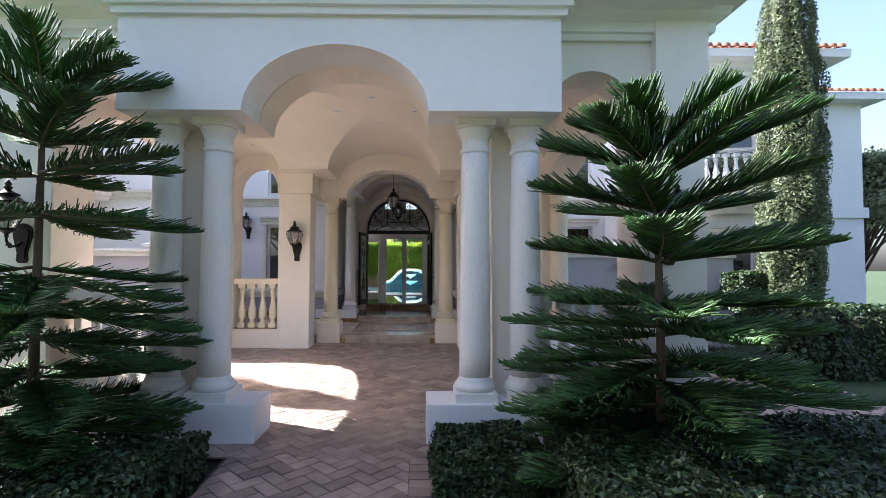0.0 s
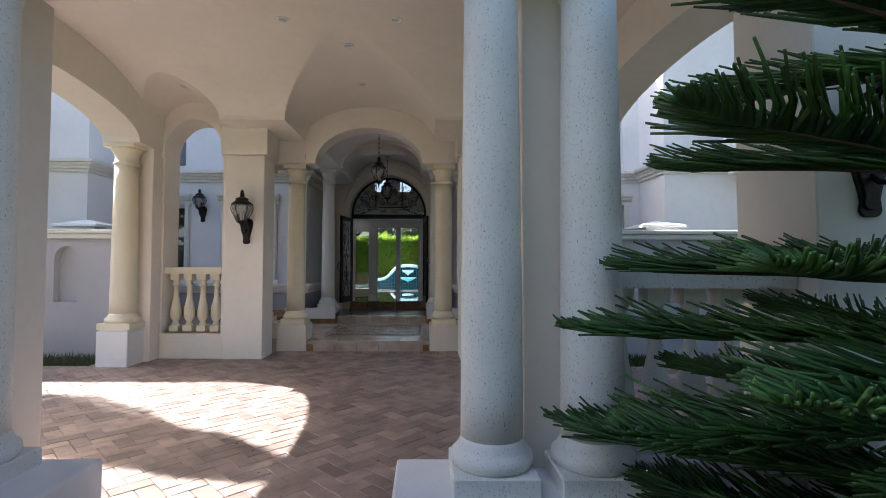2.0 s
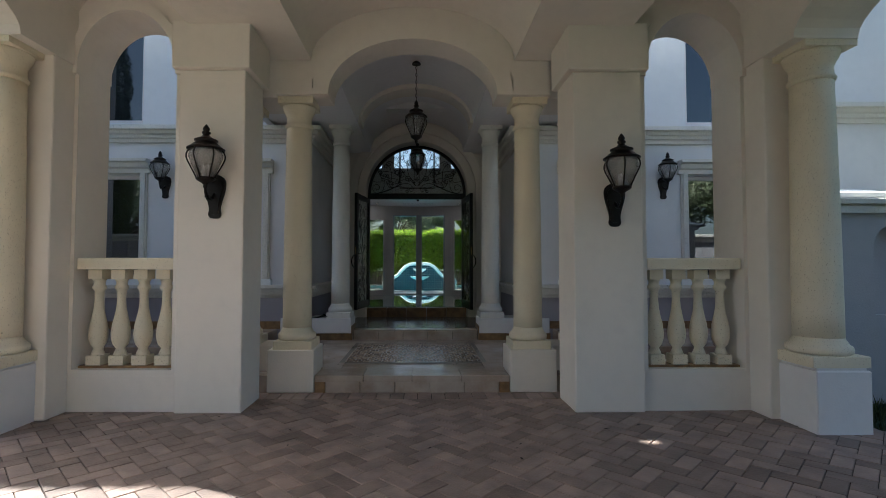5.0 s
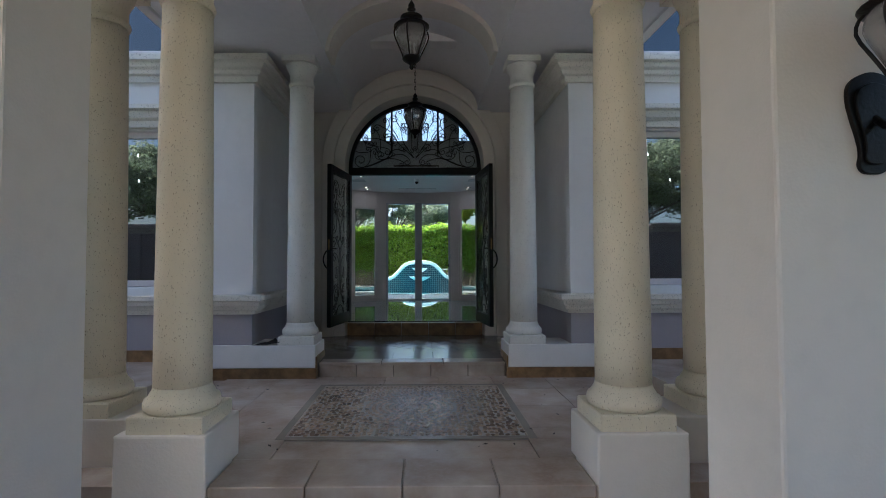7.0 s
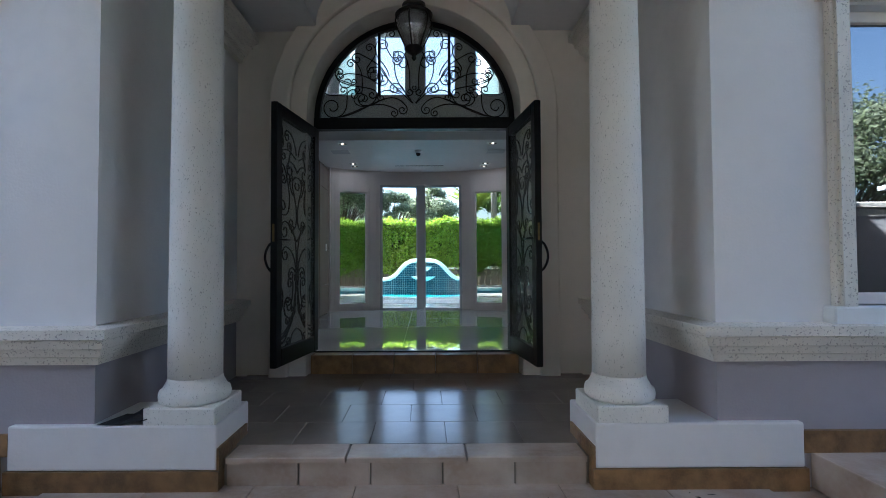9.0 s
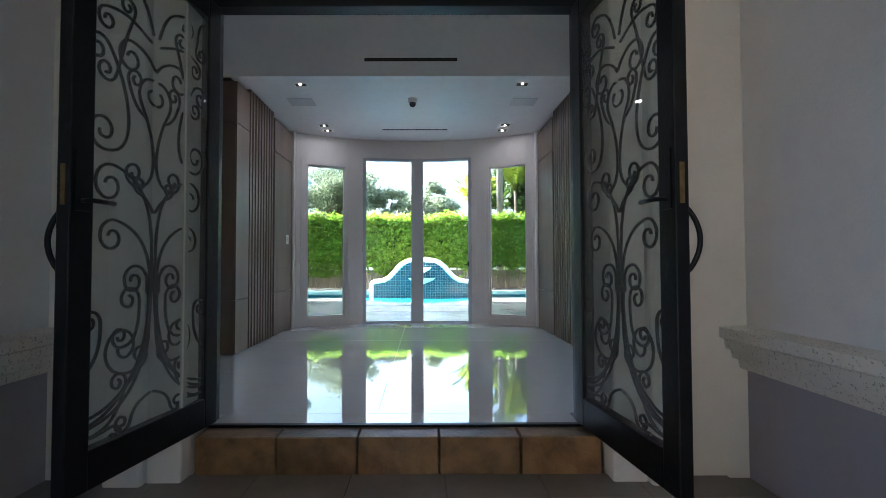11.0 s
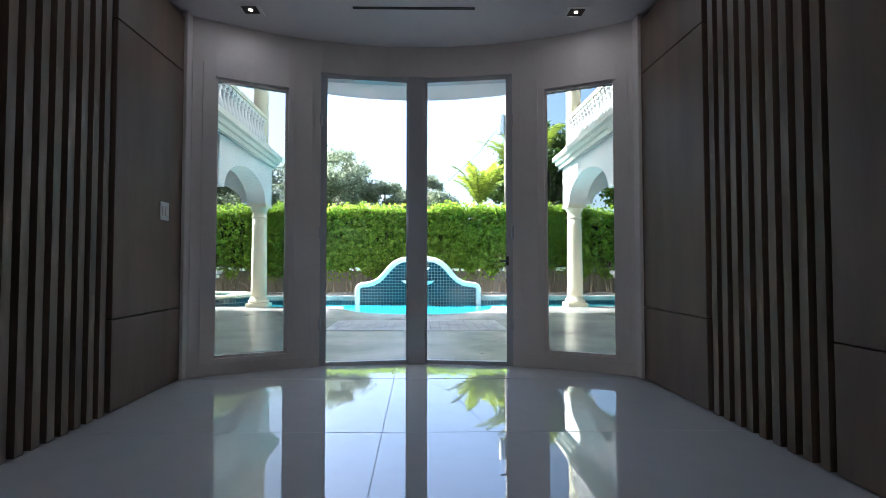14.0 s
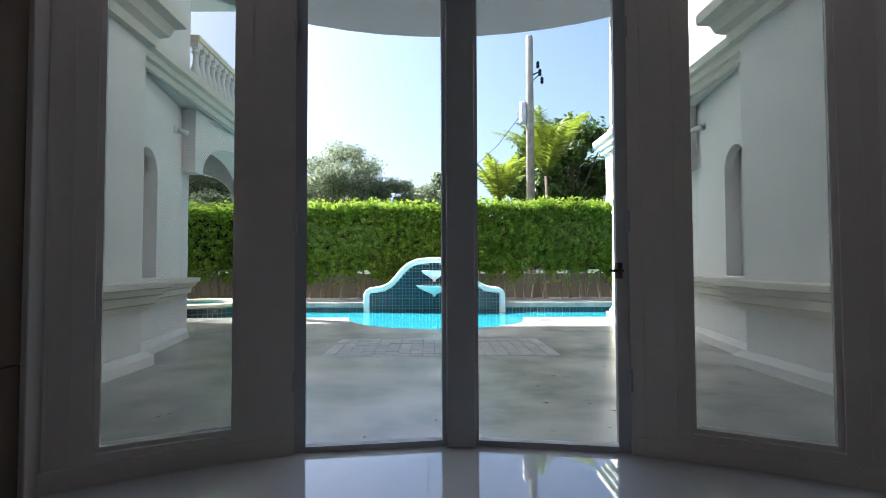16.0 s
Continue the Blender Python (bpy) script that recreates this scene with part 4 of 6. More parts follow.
t = thing("door_transom", "half-round wrought-iron lunette with scrolls above the doors", "transom", (0, 17.3, 3.14), kind="structure")
part("arch_frame", archband(Geo(), 1.05, 1.11, 0.0, 0.0, -0.03, 0.04), IRON, t)
part("transom_bar", Geo().box(-1.11, 1.11, -0.05, 0.06, -0.115, 0.01), IRON, t, bevel=0.006)
UP = math.pi / 2
S = [((0.09, 0.15), 0.95, (0.84, 0.03), -0.12, 0.060, 1), ((0.21, 0.12), 0.5, (0.98, 0.01), -0.05, 0.050, 1), ((0.0, 0.16), 0.85, (0.36, 0.55), 1.0, 0.0, 1, 0.10, -1),
     ((0.0, 0.16), 1.0, (0.22, 0.62), UP, 0.0, 1, 0.09, 1), ((0.75, 0.27), -UP, (0.86, 0.03), -0.3, 0.075, 1, 0.125, 1), ((0.30, 0.24), -0.2, (0.62, 0.16), 0.35, 0.0, 1, 0.085, 1),
     ((0.36, 0.44), -1.2, (0.56, 0.16), 0.1, 0.09, -1, 0.075, 1), ((0.80, 0.28), 0.0, (1.0, 0.30), 0.5, 0.055, -1), ((0.40, 0.40), 0.6, (0.74, 0.52), 0.0, 0.075, -1, 0.10, -1),
     ((0.46, 0.34), 0.3, (0.84, 0.44), 0.5, 0.06, 1, 0.055, 1), ((0.58, 0.34), UP, (0.66, 0.66), 0.9, 0.05, 1, 0.055, -1), ((0.30, 0.48), 1.1, (0.60, 0.74), 0.5, 0.0, 1, 0.07, -1),
     ((0.28, 0.49), 1.4, (0.42, 0.86), 2.0, 0.0, 1, 0.075, 1), ((0.05, 0.36), UP, (0.10, 0.72), 1.2, 0.05, -1, 0.08, -1), ((0.10, 0.30), 1.2, (0.24, 0.40), -0.5, 0.05, -1, 0.06, -1),
     ((0.14, 0.66), 1.9, (0.06, 0.98), 1.0, 0.06, 1, 0.05, -1), ((0.26, 0.72), 1.0, (0.30, 0.98), 2.0, 0.055, -1, 0.05, 1), ((0.52, 0.60), 2.2, (0.46, 0.84), 0.8, 0.05, -1, 0.05, -1),
     ((0.70, 0.40), 0.5, (0.88, 0.54), 1.8, 0.04, -1, 0.05, 1), ((0.20, 0.30), 0.5, (0.40, 0.28), -0.9, 0.04, -1, 0.045, -1)]
part("scrollwork", ironwork(S, 0.0068, lambda x, z: x > 0 and z > 0 and math.hypot(x, z) < 1.06), IRON, t, "fine wrought-iron scrolls")
part("lunette_bar", Geo().box(-0.405, -0.375, -0.012, 0.012, 0.26, 0.98).box(0.375, 0.405, -0.012, 0.012, 0.26, 0.98), IRON, t)
part("lunette_glass", Geo().prism([(-1.05 * math.cos(math.pi * i / 30), 1.05 * math.sin(math.pi * i / 30)) for i in range(31)], "y", 0.02, 0.026), DOORGLASS, t).visible_shadow = False
t = thing("door_frame", "black iron frame of the entrance doorway", "door frame", (0, 17.3, 0.574), kind="structure")
for s in (-1, 1):
    part("jamb", Geo().box(*sorted((s * (1.09 if s < 0 else 1.035), s * 1.12)), -0.05, 0.08, 0, 2.46), IRON, t)
part("threshold", Geo().box(-1.09, 1.035, -0.06, -0.026, 0, 0.014), IRON, t)

def door_leaf(sgn):
    t = new("door_leaf_%d" % (1 if sgn < 0 else 2))
    tagged(t, "open black iron door leaf with scrollwork over glass", "door", kind="structure")
    t.matrix_world = put(1.04 if sgn > 0 else -1.085, 17.27, 0.60)
    W, H, f = 0.97, 2.42, 0.11
    ang = radians(-(98)) if sgn > 0 else radians(98)
    # built from the hinge along +x for the left leaf, then swung out
    fr = Geo().box(0, f, -0.03, 0.03, 0, H, 0).box(W - f, W, -0.03, 0.03, 0, H).box(f, W - f, -0.03, 0.03, 0, 0.16).box(f, W - f, -0.03, 0.03, H - f, H)
    c = W / 2
    items = [((0.012, 0.80), UP, (0.23, 1.34), 0.25, 0.0, 1, 0.095, -1), ((0.020, 0.80), UP, (0.22, 1.10), 0.25, 0.0, 1, 0.080, -1), ((0.028, 0.78), UP, (0.12, 0.90), -0.1, 0.0, 1, 0.068, -1),
             ((0.030, 0.84), -UP, (0.16, 0.42), 0.0, 0.0, 1, 0.120, 1), ((0.085, 0.74), -UP, (0.19, 0.54), 0.0, 0.065, -1, 0.050, 1), ((0.012, 0.80), -UP, (0.36, 0.235), -0.08),
             ((0.022, 0.80), -UP, (0.37, 0.275), -0.08), ((0.30, 0.66), -UP, (0.37, 0.46), -0.8, 0.055, -1), ((0.06, 0.44), -0.6, (0.37, 0.245), -0.1, 0.055, -1, 0.0, 1, 1.1),
             ((0.16, 0.37), -1.3, (0.37, 0.20), 0.1, 0.05, -1), ((0.0, 0.30), -0.3, (0.13, 0.20), -1.3, 0.0, 1, 0.05, 1), ((0.18, 0.17), UP - 0.3, (0.37, 0.20), 0.3, 0.05, 1, 0.0, 1),
             ((0.12, 1.27), math.pi, (0.09, 1.66), 1.0, 0.060, 1, 0.100, 1), ((0.29, 1.40), math.pi, (0.28, 1.86), 0.9, 0.085, 1, 0.07, -1), ((0.0, 1.50), 1.9, (0.13, 1.93), 0.2, 0.0, 1, 0.085, -1),
             ((0.05, 1.60), 0.3, (0.17, 1.74), 1.2, 0.0, 1, 0.050, 1), ((0.24, 1.74), UP + 0.3, (0.14, 2.05), UP + 0.4, 0.055, 1, 0.05, -1), ((0.03, 1.98), 0.4, (0.30, 2.02), -0.3, 0.0, 1, 0.055, -1),
             ((0.02, 2.02), UP - 0.3, (0.20, 2.22), 0.2, 0.0, 1, 0.06, -1), ((0.30, 2.10), 1.2, (0.37, 2.26), 0.4, 0.05, 1), ((0.0, 1.15), 0.9, (0.10, 1.24), 0.3, 0.0, 1, 0.04, 1)]
    w = ironwork(items, 0.0074, lambda x, z: 0 < x < 0.374 and 0.165 < z < 2.305)
    w.v = [(x + c, y, z) for x, y, z in w.v]
    w.box(-0.035 + c, 0.035 + c, -0.012, 0.012, 0.77, 0.84)
    gl = Geo().box(f, W - f, 0.012, 0.018, 0.16, H - f)
    hd = Geo().tube([(W - 0.05 + 0.02 * math.sin(math.pi * i / 12), -0.03 - 0.065 * math.sin(math.pi * i / 12) ** 0.6, 0.86 + 0.28 * i / 12) for i in range(13)], 0.011, 8)
    lk = Geo().box(W - 0.002, W + 0.003, -0.010, 0.010, 1.14, 1.30)
    ky = Geo().box(W - 0.09, W - 0.02, -0.036, -0.029, 1.12, 1.36).box(W - 0.09, W - 0.02, 0.029, 0.036, 1.12, 1.36).tube([(W - 0.05, 0.03, 1.16), (W - 0.05, 0.08, 1.16), (W - 0.16, 0.08, 1.16)], 0.01, 8)
    rot = Matrix.Rotation(-ang if sgn < 0 else -ang, 3, "Z")
    def swing(g):
        out = []
        for x, y, z in g.v:
            if sgn > 0:
                x = -x
            v = rot @ Vector((x, y, z))
            out.append((v.x, v.y, v.z))
        g.v = out
        return g
    part("leaf_frame", swing(fr), IRON, t, "black iron stiles and rails", shear=False, bevel=0.006)
    part("scrollwork", swing(w), IRON, t, "wrought-iron scrolls", shear=False)
    part("glass", swing(gl), DOORGLASS, t, shear=False)
    part("pull_handle", swing(hd), IRON, t, "bowed iron pull handle", shear=False)
    part("lock_plate", swing(lk), BRASS, t, "brass lock plate on the edge", shear=False)
    part("lever", swing(ky), IRON, t, "black lever on its plate", shear=False)
door_leaf(-1)
door_leaf(1)

# ---- foyer panelling ----
ZB = (FZ + 0.004, 1.14, 2.965, 3.40)
for sgn in (-1, 1):
    t = thing("wall_panelling", "dark brown wood wall panelling with a slatted stretch", "wall panelling", (0, 0, 0), kind="structure")
    xs = lambda a, b: sorted((sgn * a, sgn * b))
    for za, zb in zip(ZB, ZB[1:]):
        part("panel", Geo().box(*xs(1.80, 2.50), 19.38, 19.42, za + 0.004, zb - 0.004, 0), WOOD, t, bevel=0.003)
        part("panel", Geo().box(*xs(1.785, 1.82), 19.385, 19.74, za + 0.004, zb - 0.004, 0), WOOD, t, bevel=0.003)
        part("panel", Geo().box(*xs(1.785, 1.82), 20.64, 21.46, za + 0.004, zb - 0.004, 0), WOOD, t, bevel=0.003)
    # the core's black colour stands for shade in the slat gaps
    part("core", Geo().box(*xs(1.875, 2.48), 19.43, 21.5, FZ, 3.45), SHADEDARK, t, "core behind the panels, blackened for the shade between slats")
    n = 9
    for i in range(n):
        y = 19.80 + (20.56 - 19.80) * i / (n - 1)
        part("slat", Geo().box(*xs(1.787, 1.878), y - 0.025, y + 0.025, FZ + 0.004, 3.45), WOOD, t)
    solid("wall_recess_panelling", Geo().box(*xs(2.5, 5.5), 20.70, 20.75, FZ + 0.002, 3.40), WOOD, "brown wood panelling in the side hall", "wall panelling", "structure")
    t = thing("wall_sconce", "small square lit wall sconce on brown panelling", "sconce", (sgn * 3.72, 20.70, 2.72), "hall sconces")
    part("body", Geo().box(-0.06, 0.06, -0.05, 0, 0, 0.19), FRAMEG, t)
    part("diffuser", Geo().box(-0.06, -0.032, -0.064, -0.05, 0.0, 0.19).box(0.032, 0.06, -0.064, -0.05, 0.0, 0.19).box(-0.032, 0.032, -0.064, -0.05, 0.0, 0.035).box(-0.032, 0.032, -0.064, -0.05, 0.155, 0.19), LIT, t, "lit square ring")
t = thing("light_switch", "white double light switch plate on the brown panel", "light switch", (-1.784, 21.20, 1.85))
part("plate", Geo().box(0, 0.008, -0.055, 0.055, -0.065, 0.065), WHITE, t, bevel=0.002)
for s in (-1, 1):
    part("rocker", Geo().box(0.008, 0.013, s * 0.024 - 0.016, s * 0.024 + 0.016, -0.035, 0.035), FRAMEW, t)
t = thing("light_switch", "white single light switch plate in the side hall", "light switch", (-3.7, 20.695, 0.98))
part("plate", Geo().box(-0.04, 0.04, -0.008, 0, -0.06, 0.06), WHITE, t, bevel=0.002)

# ---- ceiling fittings of the foyer ----
for x, y in ((-1.27, 21.18), (-1.27, 21.44), (1.27, 21.18), (1.27, 21.44), (-1.2, 19.62), (1.2, 19.62)):
    t = thing("ceiling_downlight", "square recessed downlight with a silver reflector", "downlight", (x, y, 3.45), "foyer downlights")
    part("frame", Geo().box(-0.085, 0.085, -0.085, -0.06, -0.006, 0.001).box(-0.085, 0.085, 0.06, 0.085, -0.006, 0.001).box(-0.085, -0.06, -0.06, 0.06, -0.006, 0.001).box(0.06, 0.085, -0.06, 0.06, -0.006, 0.001), WHITE, t)
    part("reflector", Geo().box(-0.06, 0.06, -0.06, 0.06, -0.002, 0.0), SHADEDARK, t)
    part("lamp", Geo().lathe([(0.001, -0.008), (0.013, -0.008), (0.016, -0.002)], seg=16, cap=False), LIT, t, "small lit lamp")
for s in (-1, 1):
    t = thing("ceiling_speaker", "square pale ceiling grille", "grille", (s * 1.33, 20.2, 3.45), "ceiling grilles")
    part("grille", Geo().box(-0.15, 0.15, -0.13, 0.13, -0.008, 0.0), FRAMEG, t, bevel=0.003)
t = thing("ceiling_vent", "long narrow slot air vent in the ceiling", "air vent", (0.0, 21.4, 3.45), "slot vents")
part("slot", Geo().box(-0.47, 0.47, -0.016, 0.016, -0.004, 0.0), SHADEDARK, t)
t = thing("ceiling_vent", "long dark slot air vent in the bulkhead", "air vent", (0.0, 19.4, 3.62), "slot vents")
part("slot", Geo().box(-0.48, 0.48, -0.006, 0.0, -0.018, 0.018), SHADEDARK, t)
solid("wall_bulkhead", Geo().box(-5.5, 5.5, 19.395, 19.598, 3.447, 3.603), PAINT, "white bulkhead over the foyer opening", "wall", "structure")
t = thing("security_camera", "white dome security camera on the ceiling", "security camera", (0.0, 20.1, 3.45))
part("housing", Geo().lathe([(0.055, 0), (0.055, -0.03), (0.05, -0.045), (0.03, -0.05)], seg=20), WHITE, t)
part("dome", Geo().lathe([(0.04, -0.045), (0.038, -0.07), (0.026, -0.09), (0.001, -0.098)], seg=20), WINGLASS, t)

# ---- bay of glass doors ----
RB, YB = 3.2, 22.08
def by(x):
    return YB - (RB - math.sqrt(RB * RB - x * x))
def facet(g, xa, xb, z0, z1, thick=0.14, back=0.0, n=1):
    """A stretch of the bowed wall, outward of the bay's inner line by back."""
    for i in range(n):
        a, b = xa + (xb - xa) * i / n, xa + (xb - xa) * (i + 1) / n
        k0, k1 = (RB + back) / RB, (RB + back + thick) / RB
        f = lambda x, k: (x * k + 0.02, YB - RB + (by(x) - YB + RB) * k)
        g.prism([f(a, k0), f(b, k0), f(b, k1), f(a, k1)], "z", z0, z1)
    return g
bay = thing("wall_bay", "white bowed bay wall holding glass doors and sidelights", "wall", (0, 0, 0), kind="structure")
for s in (-1, 1):
    xs = lambda a, b: sorted((s * a, s * b))
    part("post", facet(Geo(), *xs(0.845, 1.105), FZ, 3.45, n=2), FRAMEW, bay)
    part("post", facet(Geo(), *xs(1.63, 1.95), FZ, 3.45, n=2), FRAMEW, bay)
    part("sill_wall", facet(Geo(), *xs(1.105, 1.63), FZ, 0.71, n=2), FRAMEW, bay)
    part("lintel", facet(Geo(), *xs(1.105, 1.63), 3.0, 3.45, n=2), FRAMEW, bay)
    part("lintel", facet(Geo(), *xs(0.0, 0.845), 3.17, 3.45, n=3), FRAMEW, bay)
for s in (-1, 1):
    for a in (0.905, 1.045, 1.70, 1.765):
        part("bead", facet(Geo(), *sorted((s * a, s * (a + 0.012))), FZ + 0.12, 3.1, 0.012, -0.010), FRAMEW, bay)
k = 30
for s in (-1, 1):
    xs = lambda a, b: sorted((s * a, s * b))
    t = thing("window_%d" % k, "tall clear sidelight in a white frame", "window", (0, 0, 0), kind="structure")
    g = Geo()
    facet(g, *xs(1.105, 1.125), 0.71, 3.0, 0.07, 0.03); facet(g, *xs(1.61, 1.63), 0.71, 3.0, 0.07, 0.03)
    facet(g, *xs(1.125, 1.61), 0.71, 0.73, 0.07, 0.03); facet(g, *xs(1.125, 1.61), 2.98, 3.0, 0.07, 0.03)
    part("window_frame", g, FRAMEW, t)
    part("pane", facet(Geo(), *xs(1.125, 1.61), 0.73, 2.98, 0.008, 0.06), TINTGLASS, t).visible_shadow = False
    t = thing("door_%d" % k, "tall glass patio door in a pale metal frame", "glass door", (0, 0, 0), kind="structure")
    g = Geo()
    facet(g, *xs(0.03, 0.095), FZ, 3.17, 0.09, 0.02); facet(g, *xs(0.79, 0.845), FZ, 3.17, 0.09, 0.02)
    facet(g, *xs(0.095, 0.79), FZ, FZ + 0.03, 0.05, 0.0); facet(g, *xs(0.095, 0.79), 3.13, 3.17, 0.09, 0.02)
    part("door_frame", g, FRAMEG, t)
    part("pane", facet(Geo(), *xs(0.095, 0.79), FZ + 0.03, 3.13, 0.008, 0.06), GLASS, t).visible_shadow = False
    for hz in (0.95, 1.75, 2.75):
        part("hinge", Geo().lathe([(0.004, hz - 0.055), (0.011, hz - 0.05), (0.011, hz + 0.05), (0.004, hz + 0.055)], s * 0.842 + 0.02, by(0.842) - 0.006, 8), FRAMEG, t)
    if s > 0:
        hx, hy = 0.815, by(0.815) - 0.01
        part("door_handle", Geo().tube([(hx, hy, 1.50), (hx, hy - 0.05, 1.50), (hx - 0.07, hy - 0.05, 1.50)], 0.007, 8).box(hx - 0.012, hx + 0.012, hy - 0.012, hy + 0.02, 1.46, 1.54), SHADEDARK, t, "small dark lever handle")
    k += 1
g = facet(Geo(), -0.075, 0.075, FZ, 3.17, 0.15, -0.03)
solid("trim_mullion", g, FRAMEG, "pale grey mullion between the glass doors", "mullion", "structure", bevel=0.006)
for s in (-1, 1):
    g = Geo().box(*sorted((s * 1.76, s * 1.80)), 21.46, 21.56, FZ, 3.45)
    solid("trim_bay_edge", g, FRAMEW, "white corner trim beside the panelling", "trim", "structure", bevel=0.006)
    g = facet(Geo(), *sorted((s * 0.86, s * 1.80)), FZ, FZ + 0.09, 0.012, -0.012, 4)
    solid("baseboard", g, FRAMEW, "low white skirting of the bay", "skirting", "structure")
    g = Geo().box(*sorted((s * 1.82, s * 2.6)), 21.5, 21.9, 0.2, 3.6)
    solid("wall_bay_return", g, STUCCO, "white wall beside the bay", "wall", "structure")
rim = [(2.55 * math.sin(q), 21.2 + 2.35 * math.cos(q)) for q in [(-75 + 150 * i / 24) * math.pi / 180 for i in range(25)]]
solid("bay_canopy", Geo().prism(rim + [(2.5, 21.0), (-2.5, 21.0)], "z", 3.46, 3.98), STUCCO, "bowed white canopy over the glass bay", "canopy", "structure")

# ---- patio, pool and rear wings ----
DZ = 0.42
def scallop(n=18):
    return [(-1.85 * math.cos(math.pi * i / n), 29.9 - 1.9 * math.sin(math.pi * i / n)) for i in range(n + 1)]
edge = scallop()
g = Geo()
top = [(-14, 21.5)] + [(-14, 29.9)] + edge + [(14, 29.9), (14, 21.5)]
g.prism([(x, y) for x, y in top], "z", 0.1, DZ)
solid("patio", g, DECK, "pale travertine pool patio with a scalloped edge", "patio", "structure")
solid("pool_surround", Geo().box(-14, 14, 34.3, 37, 0.1, 0.42).box(-14, -2.1, 33.9, 34.3, 0.1, 0.42).box(2.1, 14, 33.9, 34.3, 0.1, 0.42), DECK, "pale coping and bed beyond the pool", "patio", "structure")
w = Geo().add([(-14, 27.5, 0.14), (14, 27.5, 0.14), (14, 34.2, 0.14), (-14, 34.2, 0.14)], [(0, 1, 2, 3)])
solid("water", w, WATERM, "clear turquoise pool water", "water", "structure")
t = thing("pool_tile_band", "teal mosaic tile band along the far pool edge", "tile band", (0, 33.89, 0.13), kind="structure")
g = Geo()
for i in range(110):
    for s in (-1, 1):
        x = s * (2.15 + i * 0.105)
        g.box(x - 0.047, x + 0.047, -0.012, 0.0, 0.02, 0.15)
q = part("tile", g, TEAL, t)
q["kind"] = "stuff"

def outline(d=0.0):
    """Half of the fountain's curved gable, drawn in by d."""
    P = [(2.10, 0.0), (2.10, 0.53), (2.04, 0.660), (1.92, 0.730), (1.72, 0.750), (1.52, 0.790), (1.34, 0.900), (1.18, 1.070), (1.02, 1.270), (0.82, 1.450), (0.56, 1.570), (0.28, 1.615), (0.0, 1.630)]
    out = []
    for i, p in enumerate(P):
        a, b = Vector(P[max(0, i - 1)]), Vector(P[min(len(P) - 1, i + 1)])
        tng = (b - a).normalized()
        nrm = Vector((-tng.y, tng.x))
        out.append((max(0.0, p[0] + nrm.x * d), max(0.0, p[1] + nrm.y * d)))
    out[-1] = (0.0, P[-1][1] - d)
    return out
def full(h):
    return h + [(-x, z) for x, z in h[-2::-1]]
t = thing("pool_fountain", "white curved-gable pool fountain faced with teal tiles", "fountain", (0, 34.0, 0.14))
o, i_ = full(outline()), full(outline(0.17))
m = len(o)
vs = [(x, y, z) for y in (-0.14, 0.3) for x, z in o + i_]
fs = []
for j in range(m - 1):
    fs += [(j, j + 1, m + j + 1, m + j), (2 * m + j, 3 * m + j, 3 * m + j + 1, 2 * m + j + 1), (j, 2 * m + j, 2 * m + j + 1, j + 1), (m + j, m + j + 1, 3 * m + j + 1, 3 * m + j)]
part("rim", Geo().add(vs, fs), WHITE, t, "thick white plaster rim", bevel=0.04)
part("backing", Geo().prism(i_, "y", 0.0, 0.25), TEALGROUT, t)
def inside(x, z, poly):
    c = False
    for (x0, z0), (x1, z1) in zip(poly, poly[1:] + poly[:1]):
        if (z0 > z) != (z1 > z) and x < (x1 - x0) * (z - z0) / (z1 - z0) + x0:
            c = not c
    return c
g = Geo()
for a in range(-20, 21):
    for b in range(17):
        x, z = a * 0.1, 0.05 + b * 0.1
        if inside(x, z, i_):
            g.box(x - 0.044, x + 0.044, -0.014, 0.0, z - 0.044, z + 0.044)
q = part("tile", g, TEAL, t, "square teal glass tiles")
q["kind"] = "stuff"
for r, z in ((0.56, 0.80), (0.40, 1.24)):
    pr = [(0.03, z - 0.34), (0.06, z - 0.27), (0.18 * r / 0.5, z - 0.21), (0.40 * r / 0.5, z - 0.10), (r * 0.97, z - 0.02), (r, z), (r * 0.92, z), (r * 0.6, z - 0.08), (0.01, z - 0.12)]
    part("bowl", Geo().lathe(pr, 0, -0.05, 28, False), WHITE, t, "white half-round basin")

sp = thing("spa", "round raised spa with teal tiles and a stone rim", "spa", (-5.75, 31.2, 0.2))
part("wall", Geo().lathe([(1.15, 0), (1.15, 0.40), (0.9, 0.40), (0.9, 0.1)], seg=40, cap=False), TEALGROUT, sp)
g = Geo()
for i in range(70):
    for j in range(3):
        q = 2 * math.pi * i / 70
        c, s = math.cos(q), math.sin(q)
        g.add([(1.16 * c - u * s, 1.16 * s + u * c, 0.05 + j * 0.11 + v) for u, v in ((-0.045, 0), (0.045, 0), (0.045, 0.095), (-0.045, 0.095))], [(0, 1, 2, 3)])
q = part("tile", g, TEAL, sp)
q["kind"] = "stuff"
part("rim", Geo().lathe([(1.20, 0.40), (1.22, 0.43), (1.20, 0.47), (0.86, 0.47), (0.86, 0.40)], seg=40, cap=False), CORALW, sp)
part("spa_water", Geo().lathe([(0.01, 0.39), (0.9, 0.39)], seg=30, cap=False), WATERM, sp)

